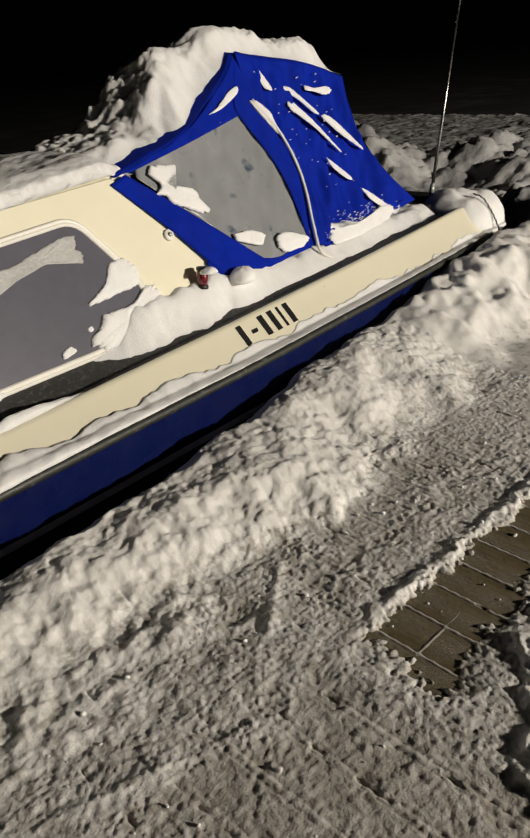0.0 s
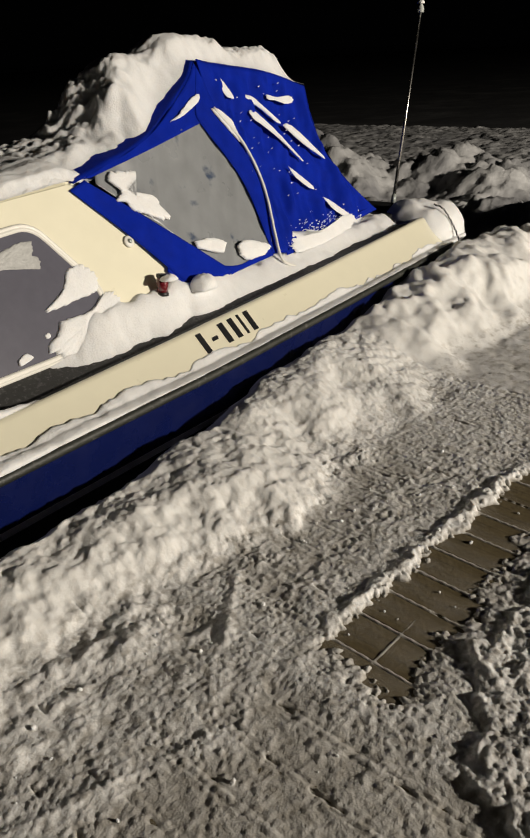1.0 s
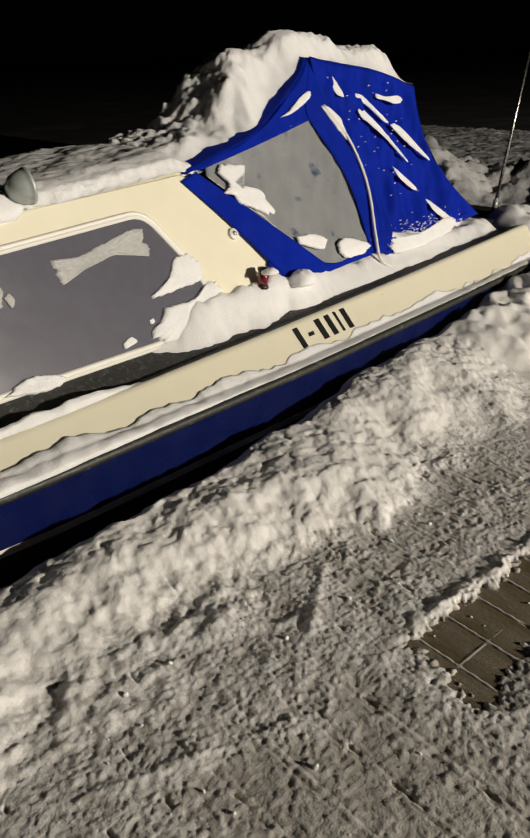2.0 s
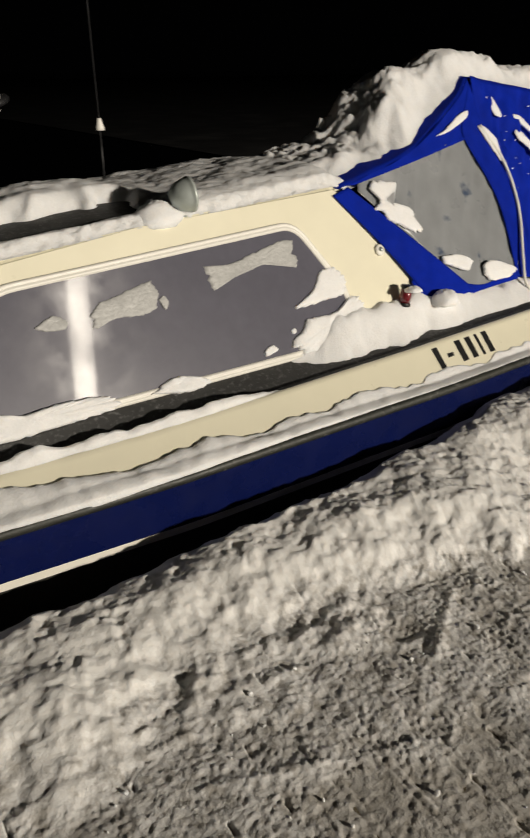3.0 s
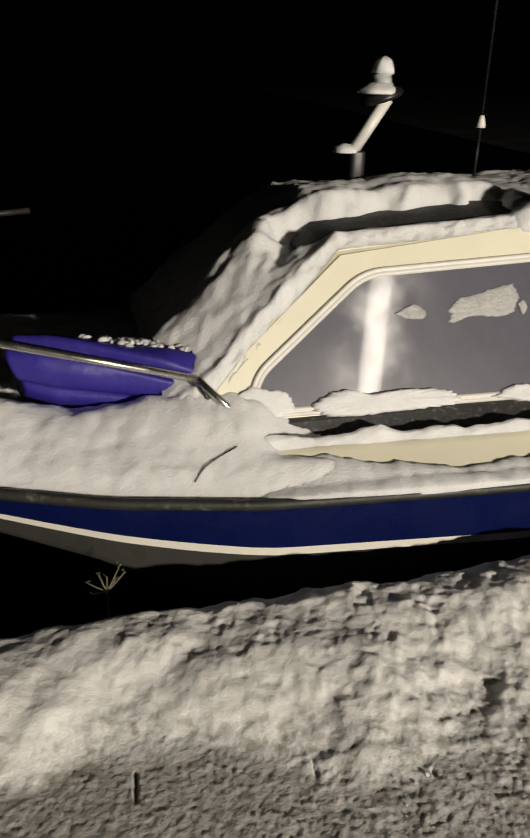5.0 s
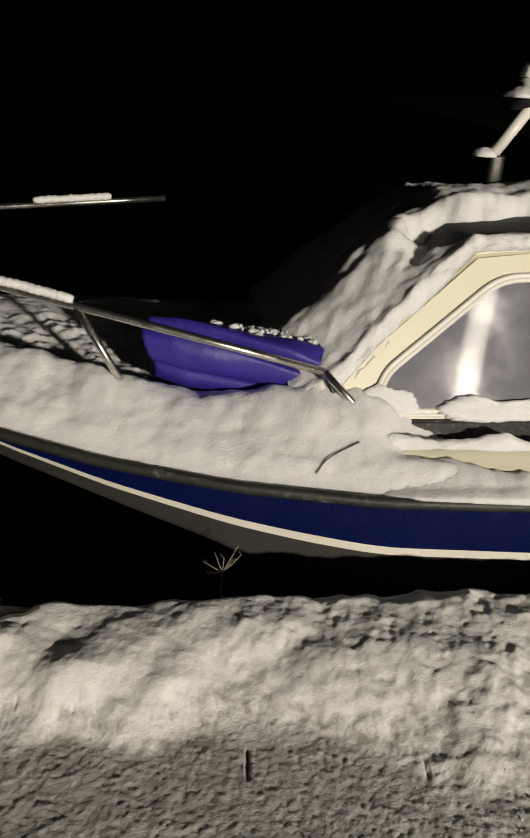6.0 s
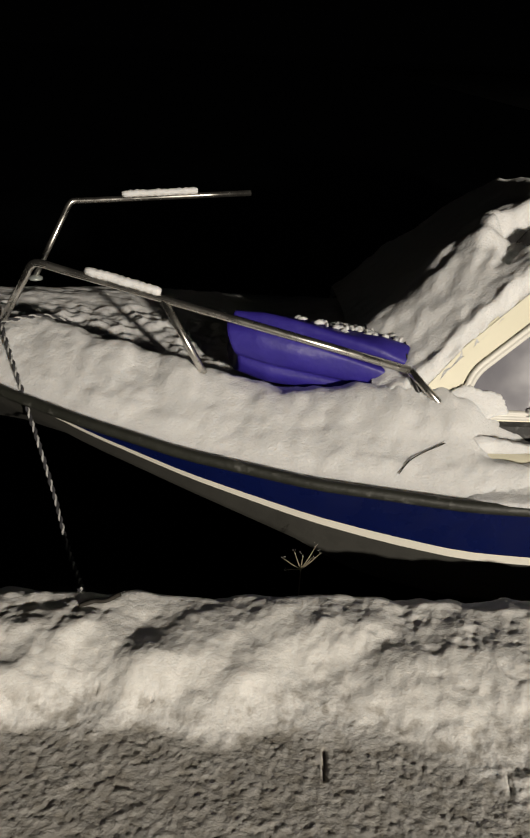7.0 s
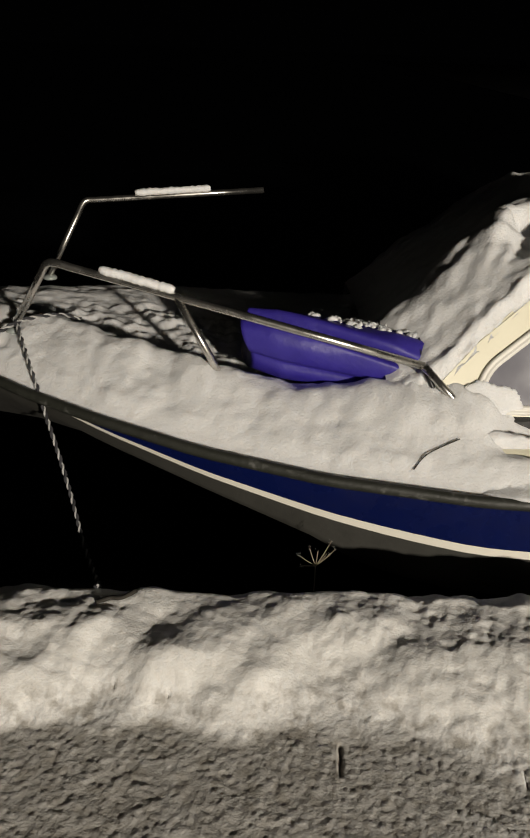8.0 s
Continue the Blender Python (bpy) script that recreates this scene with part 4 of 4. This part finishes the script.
ob = mesh_object("gunwale_snow", np.stack([x, y, z], -1).reshape(-1, 3), grid_faces(nu, nv), SNOW)
ob.matrix_world = BOAT
tagged(ob, "ragged line of snow along the boat's gunwale ledge", "snow", kind="stuff")


def side_deck_snow(u, v):
    b = np.interp(u, (-0.43, 0, 0.8, 2, 3, 4.2, 4.62), (0.885, 0.955, 1.01, 1.045, 1.035, 1.005, 0.97))
    d = v + b - 0.17                                # in from the gunwale's top
    lump, fine = fbm(u, v, 0.16, 3, 181), fbm(u, v, 0.035, 3, 185)
    h = np.interp(u, (-0.2, 0.2, 0.9, 2.06, 3, 4.2), (0.065, 0.085, 0.095, 0.125, 0.14, 0.165))
    lip = np.exp(-((d - 0.022) / 0.026) ** 2) * (1 - smooth(1.1, 1.5, u + 0.15 * lump)) * (0.020 + 0.012 * lump)
    bulk = np.interp(u, (0.0, 0.25, 0.5, 1.2, 1.45, 1.75, 2.3, 2.7, 3.3, 4.2), (0.11, 0.06, 0.035, 0.03, 0.05, 0.125, 0.13, 0.085, 0.085, 0.07))
    start = np.interp(u, (0, 1.3, 1.8, 2.6, 4), (0.11, 0.10, 0.07, 0.09, 0.08))
    up = smooth(0, 1, (d - start - 0.03 * lump) / 0.15)
    deck = np.interp(d / np.maximum(0.05, b - 0.17 - 0.66), (0, 0.3, 0.9, 1.0, 2.0), (0, 0.0, 1, 1, 1)) * (0.392 - 0.25 - h + 0.014) + 0.25 + h - 0.014
    drifted = np.maximum(smooth(1.25, 1.75, u + 0.1 * lump), 1 - smooth(0.15, 0.38, u + 0.08 * lump))
    z = deck + 0.002 * fine - 0.024 + lip * 2.2 + up * drifted * (bulk * (1 + 0.25 * lump)) + 0.026 * smooth(0.0, 0.045, 0.075 + 0.02 * lump - d) * (1 - smooth(1.0, 1.4, u + 0.2 * lump))
    return z - 0.10 * smooth(0.012, -0.02, d)


snow_sheet("side_deck_snow", side_deck_snow, 0.02, 4.12, -0.90, -0.50, 0.0115, SNOW, "snow drifted along the side deck against the cabin")


def stern_cushion(side):
    """Rounded snow over a stern quarter, wrapped down to the rubbing strip."""
    n, k = 26, 72
    rings = []
    for i in range(n):
        r = 1 - i / (n - 1)
        ring = []
        for j in range(k):
            a = 2 * math.pi * j / k
            c, q = math.cos(a), math.sin(a)
            u = 4.455 + 0.285 * math.copysign(abs(c) ** 0.75, c) * r
            v = -0.715 + 0.255 * math.copysign(abs(q) ** 0.75, q) * r
            bump = noise.noise(Vector((u * 5, v * 5, side * 3))) * 0.045 + noise.noise(Vector((u * 16, v * 16, side))) * 0.014 + noise.noise(Vector((u * 50, v * 50, side))) * 0.004
            z = 0.262 + 0.205 * max(0.0, 1 - r ** 3.2) ** 0.55 + bump * (1 - r ** 4) - 0.03 * (1 if i == 0 else 0)
            ring.append((u, side * -v, z))
        rings.append(ring)
    ob = part("stern_snow", loft(rings), SNOW, None)
    ob.matrix_world = BOAT
    return tagged(ob, "rounded snow cushion on the boat's stern quarter", "snow", kind="stuff")


for side in (-1, 1):
    stern_cushion(side)


def stuck_snow(name, outline, place, thick, label, mat, seed=0):
    """A patch of snow clinging to a leaning face: a ragged outline swelling to its middle."""
    c = sum((Vector(p) for p in outline), Vector((0, 0))) / len(outline)
    line = [q.to_2d() for q in spline([(*p, 0) for p in [*outline, outline[0]]], 14)][:-1]
    rings = []
    for i, f in enumerate((1.0, 0.985, 0.93, 0.8, 0.55, 0.25, 0.02)):
        ring = []
        for k, q in enumerate(line):
            w = 1 + 0.10 * noise.noise(Vector((q.x * 45, q.y * 45, seed))) + 0.08 * noise.noise(Vector((q.x * 120, q.y * 120, seed + 5)))
            p = c + (q - c) * f * w
            d = (0, 0.45, 0.8, 1, 1, 0.95, 0.95)[i] * thick * (1 + 0.35 * noise.noise(Vector((p.x * 30, p.y * 30, seed + 9))))
            ring.append(Vector(place(p.x, p.y, d if i else -0.003)))
        rings.append(ring)
    bm = loft(rings, caps=False)
    bm.faces.new([v for v in bm.verts][-len(line):])
    me = bpy.data.meshes.new(name)
    bmesh.ops.recalc_face_normals(bm, faces=bm.faces)
    bm.to_mesh(me)
    bm.free()
    me.materials.append(mat)
    me.polygons.foreach_set("use_smooth", [True] * len(me.polygons))
    ob = new(name, me)
    ob.matrix_world = BOAT
    return tagged(ob, label, "snow", kind="stuff")


def pane_at(u, z, d):
    return on_side(u, z, d + 0.006)


def skin_at(u, z, d):
    return tuple(skin(u, z, d + 0.010))


PATCHES = (
    (pane_at, 0.008, ((1.20, 0.752), (1.30, 0.745), (1.42, 0.765), (1.55, 0.79), (1.62, 0.785), (1.62, 0.70), (1.57, 0.70), (1.50, 0.725), (1.36, 0.705), (1.27, 0.69), (1.215, 0.672))),
    (pane_at, 0.007, ((0.72, 0.66), (0.76, 0.695), (0.85, 0.715), (0.97, 0.735), (0.985, 0.68), (0.93, 0.637), (0.82, 0.645), (0.74, 0.63))),
    (pane_at, 0.008, ((0.985, 0.675), (1.01, 0.685), (1.02, 0.66), (1.0, 0.64))),
    (pane_at, 0.008, ((0.53, 0.665), (0.60, 0.69), (0.64, 0.67), (0.63, 0.645), (0.56, 0.65))),
    (pane_at, 0.014, ((1.80, 0.668), (1.72, 0.66), (1.66, 0.60), (1.555, 0.555), (1.60, 0.548), (1.72, 0.555), (1.82, 0.565), (1.84, 0.62))),
    (pane_at, 0.022, ((1.585, 0.505), (1.56, 0.47), (1.50, 0.44), (1.52, 0.40), (1.64, 0.37), (1.85, 0.37), (1.90, 0.52), (1.84, 0.545), (1.74, 0.505))),
    (pane_at, 0.006, ((1.505, 0.480), (1.525, 0.484), (1.53, 0.470), (1.51, 0.466))),
    (pane_at, 0.012, ((1.36, 0.435), (1.40, 0.447), (1.42, 0.425), (1.36, 0.415))),
    (pane_at, 0.030, ((0.22, 0.40), (0.26, 0.437), (0.34, 0.452), (0.42, 0.435), (0.56, 0.440), (0.70, 0.425), (0.72, 0.385), (0.5, 0.375), (0.3, 0.375))),
    (pane_at, 0.022, ((0.86, 0.395), (0.94, 0.425), (1.03, 0.418), (1.10, 0.385), (1.0, 0.37))),
    (pane_at, 0.014, ((-0.03, 0.455), (0.03, 0.482), (0.08, 0.468), (0.13, 0.462), (0.17, 0.41), (0.08, 0.385), (-0.03, 0.39))),
    (skin_at, 0.010, ((2.128, 0.961), (2.248, 0.945), (2.24, 0.918), (2.169, 0.884), (2.302, 0.836), (2.317, 0.80), (2.337, 0.74), (2.265, 0.754), (2.213, 0.78), (2.161, 0.802), (2.138, 0.839), (2.101, 0.852), (2.14, 0.883), (2.105, 0.926))),
    (skin_at, 0.012, ((2.416, 0.625), (2.534, 0.617), (2.611, 0.579), (2.564, 0.547), (2.497, 0.566), (2.428, 0.595))),
    (skin_at, 0.014, ((2.678, 0.555), (2.758, 0.563), (2.903, 0.507), (2.837, 0.48), (2.71, 0.482), (2.675, 0.512))),
    (skin_at, 0.006, ((3.025, 1.264), (3.067, 1.264), (3.096, 1.218), (3.108, 1.173), (3.067, 1.179), (3.043, 1.222))),
    (skin_at, 0.008, ((3.205, 1.179), (3.255, 1.167), (3.312, 1.116), (3.397, 1.034), (3.365, 1.038), (3.284, 1.108), (3.206, 1.156))),
    (skin_at, 0.008, ((3.41, 1.02), (3.476, 1.01), (3.557, 0.939), (3.662, 0.823), (3.621, 0.841), (3.511, 0.92), (3.433, 0.994))),
    (skin_at, 0.004, ((3.184, 1.109), (3.23, 1.098), (3.334, 0.997), (3.458, 0.835), (3.429, 0.855), (3.332, 0.958), (3.246, 1.03), (3.197, 1.066))),
    (skin_at, 0.004, ((3.313, 0.822), (3.349, 0.793), (3.45, 0.702), (3.422, 0.695), (3.34, 0.763))),
    (skin_at, 0.005, ((3.503, 0.633), (3.545, 0.616), (3.724, 0.481), (3.691, 0.478), (3.565, 0.555))),
    (skin_at, 0.007, ((3.38, 1.168), (3.453, 1.15), (3.57, 1.148), (3.595, 1.122), (3.525, 1.111), (3.44, 1.134), (3.378, 1.146))),
    (skin_at, 0.010, ((2.909, 1.14), (2.956, 1.131), (3.011, 1.086), (3.024, 1.056), (3.02, 0.977), (2.99, 1.008), (2.949, 1.07))),
    (skin_at, 0.007, ((2.596, 1.109), (2.664, 1.129), (2.784, 1.187), (2.864, 1.208), (2.847, 1.178), (2.782, 1.152), (2.68, 1.12))),
    (skin_at, 0.016, ((3.108, 0.533), (3.165, 0.494), (3.232, 0.514), (3.346, 0.491), (3.494, 0.504), (3.625, 0.522), (3.702, 0.508), (3.644, 0.455), (3.372, 0.43), (3.132, 0.43), (3.07, 0.44))),
)


for k, (place, thick, line) in enumerate(PATCHES):
    stuck_snow("snow_patch", line, place, thick * (0.5 if k > 13 else 0.8), "ragged patch of snow clinging to the " + ("cabin window" if place is pane_at else "canopy cloth"), FROST if k < 4 else SNOW, seed=7.0 * k)


def cap_snow(name, c, rx, ry, rz, label, seed=0, lean=0.0):
    rings = []
    for i in range(9):
        a = math.pi / 2 * i / 8
        ring = []
        for k in range(22):
            t = 2 * math.pi * k / 22
            w = 1 + 0.16 * noise.noise(Vector((2 * math.cos(t), 2 * math.sin(t), 2 * a + seed)))
            ring.append(Vector(c) + Vector((rx * math.cos(a) * math.cos(t) * w + lean * math.sin(a), ry * math.cos(a) * math.sin(t) * w, rz * math.sin(a) * w)))
        rings.append(ring)
    ob = part(name, loft(rings), SNOW, None, label)
    ob.matrix_world = BOAT
    return tagged(ob, label, "snow", kind="stuff")


cap_snow("snow_cap", (0.778, 0.30, 1.373), 0.044, 0.044, 0.060, "pointed cap of snow on the masthead lamp", 1)
cap_snow("snow_cap", (0.758, 0.29, 1.300), 0.080, 0.080, 0.040, "ring of snow on the lamp's base plate", 2)
cap_snow("snow_cap", (0.636, 0.29, 1.080), 0.050, 0.05, 0.032, "snow on the foot of the mast", 3)
cap_snow("snow_cap", (2.12, -0.70, 0.545), 0.040, 0.035, 0.022, "snow on top of the red side light", 4)
cap_snow("snow_cap", (2.33, -0.70, 0.455), 0.075, 0.06, 0.060, "round lump of snow beside the canopy's corner", 5)
cap_snow("snow_cap", (4.755, -0.515, 1.59), 0.022, 0.022, 0.022, "dab of snow on the stern lamp", 7)
cap_snow("snow_mound", (1.10, -0.375, 0.895), 0.115, 0.07, 0.085, "snow banked against the searchlight", 9)
for k in range(70):
    t, a = 0.34 + 0.60 * random.random() ** 0.8, radians(random.uniform(55, 108))
    cap_snow("snow_clump", (-0.675 + 0.575 * t, -0.42 - 0.05 * t + 0.110 * math.cos(a), 0.530 - 0.070 * t + 0.100 * math.sin(a)), random.uniform(0.005, 0.017), random.uniform(0.005, 0.014), random.uniform(0.005, 0.014), "crumbs of snow on the rolled tarpaulin", 20 + k)

# fine flecks of snow caught on the canopy cloth
verts, faces = [], []
for k in range(420):
    if k % 8:
        u = random.uniform(3.05, 3.80)
        z = 0.47 + abs(random.gauss(0, 0.035))
    else:
        u = random.uniform(3.0, 3.55)
        z = random.uniform(0.5, 1.22)
    r, i = random.uniform(0.001, 0.0036), len(verts)
    n = 6
    verts += [tuple(skin(u + r * 1.4 * math.cos(6.283 * j / n), z + r * math.sin(6.283 * j / n), 0.0)) for j in range(n)]
    verts.append(tuple(skin(u, z, 0.010 + r * 0.5)))
    faces += [(i + j, i + (j + 1) % n, i + n) for j in range(n)]
ob = mesh_object("snow_flecks", verts, faces, SNOW)
ob.matrix_world = BOAT
tagged(ob, "fine flecks of snow caught on the canopy cloth", "snow", kind="stuff")

# ---- ropes, stalks and sticks ----
def rope(label, points, r=0.009):
    """Two strands laid round one another, one dark and one caked with frost."""
    top = thing("mooring_rope", label, "rope", Matrix())
    line = spline(points, 30)
    for name, mat, turn in (("dark_strand", ROPE, 0.0), ("frosted_strand", FROST, math.pi)):
        out, way = [], 0.0
        for i, p in enumerate(line):
            d = (line[min(i + 1, len(line) - 1)] - line[max(i - 1, 0)]).normalized()
            way += (p - line[i - 1]).length if i else 0.0
            e = d.cross(Vector((1, 0, 0))).normalized()
            a = way / (r * 7.0) * 2 * math.pi + turn
            out.append(p + (e * math.cos(a) + d.cross(e) * math.sin(a)) * r * 0.55)
        part(name, tube(out, r * (0.66 if mat is ROPE else 0.46), 6, 0.5), mat, top)
    return top


rope("dark braided mooring rope with frost slanting from bow to jetty", [BOAT @ Vector(p) for p in ((-1.455, -0.31, 0.52), (-1.44, -0.34, 0.53), (-1.36, -0.50, 0.435), (-1.295, -0.605, 0.315), (-1.214, -0.72, 0.12), (-1.15, -0.85, 0.0), (-1.07, -1.05, 0.02), (-1.04, -1.20, 0.13))], 0.0068)
rope("thin dark mooring line over the boat's stern quarter", [BOAT @ Vector(p) for p in ((4.36, -0.84, 0.47), (4.375, -0.90, 0.44), (4.39, -0.97, 0.33), (4.42, -1.01, 0.20), (4.48, -1.02, 0.06), (4.50, -1.03, -0.10))], 0.0055)
rope("short grey rope tail with frost beside the bow rail", [BOAT @ Vector(p) for p in ((-1.50, -0.40, 0.50), (-1.42, -0.33, 0.53), (-1.32, -0.26, 0.53), (-1.25, -0.22, 0.50))], 0.007)

stalk = thing("dry_weed", "dry branching weed stalk standing at the jetty's edge", "weed", Matrix.Translation((-0.385, 1.71, 0.06)) @ Matrix.Diagonal((0.66, 0.66, 0.66, 1)))
part("stem", tube([(0.01, 0.02, -0.48), (0.0, 0.0, -0.2), (0.0, 0.0, 0.0)], [0.004, 0.003, 0.0025], 6), TWIG, stalk)
for k, (dx, dy, dz) in enumerate(((-0.075, 0.0, 0.05), (-0.03, 0.02, 0.075), (0.005, -0.01, 0.085), (0.045, 0.01, 0.06), (0.08, 0.0, 0.095), (-0.06, -0.02, 0.01), (0.06, 0.03, 0.11))):
    arm = part("stalk_branch", tube(spline([(0, 0, 0), (dx * 0.5, dy * 0.5, dz * 0.45), (dx, dy, dz)], 5), [0.0026 - 0.00015 * i for i in range(11)], 6), TWIG, stalk)
    bm = bmesh.new()
    for j in range(4):
        bmesh.ops.create_icosphere(bm, subdivisions=1, radius=0.0015, matrix=Matrix.Translation((dx + random.uniform(-.012, .012), dy, dz + random.uniform(-.012, .012))))
    part("seed_head", bm, FRAME, arm, "frosted seed heads")

for label, pts, r in (("dark bent twig lying on the foredeck snow", [BOAT @ Vector((u, v, float(foredeck_snow(np.array(u), np.array(v / beam(u)))[2]) + 0.004)) for u, v in ((-0.19, -0.87), (-0.16, -0.845), (-0.12, -0.82), (-0.05, -0.80))], 0.0018),
                      ("short dark stick lying on the jetty snow", [(x, y, float(jetty_snow(np.array(x), np.array(y))) + 0.006) for x, y in ((-0.93, 1.42), (-0.90, 1.44), (-0.87, 1.44), (-0.84, 1.47))], 0.006)):
    ob = part("twig", tube(spline(pts, 4), r, 6, 0.4), BARK, None)
    tagged(ob, label, "twig")

# crumbs of hard snow strewn over the jetty
clods = bmesh.new()
for k in range(80):
    x, y = random.uniform(0.2, 2.4), random.uniform(0.35, 1.15)
    r = random.choice((0.0025, 0.003, 0.004, 0.005, 0.007))
    z = max(0.0, float(jetty_snow(np.array(x), np.array(y))))
    m = Matrix.Translation((x, y, z + r * 0.4)) @ Euler((random.random() * 3, random.random() * 3, 0)).to_matrix().to_4x4() @ Matrix.Diagonal((r * random.uniform(0.8, 1.5), r, r * random.uniform(0.6, 1), 1))
    bmesh.ops.create_icosphere(clods, subdivisions=1, radius=1, matrix=m)
ob = part("snow_clods", clods, SNOW, None, flat=True)
tagged(ob, "crumbs of hard snow strewn over the jetty", "snow", kind="stuff")

# reeds standing far off in the dark
verts, faces = [], []
for k in range(900):
    x, y = random.uniform(-34, -18), random.uniform(26, 34)
    h, w, lean = random.uniform(1.2, 2.3), random.uniform(0.010, 0.022), random.uniform(-0.25, 0.25)
    i = len(verts)
    verts += [(x - w, y, -0.45), (x + w, y, -0.45), (x + lean + w * 0.4, y + 0.05, h), (x + lean, y + 0.05, h)]
    faces.append((i, i + 1, i + 2, i + 3))
ob = mesh_object("reeds", verts, faces, REED, True)
tagged(ob, "brown dry reeds standing far off in the dark", "reeds", kind="stuff")
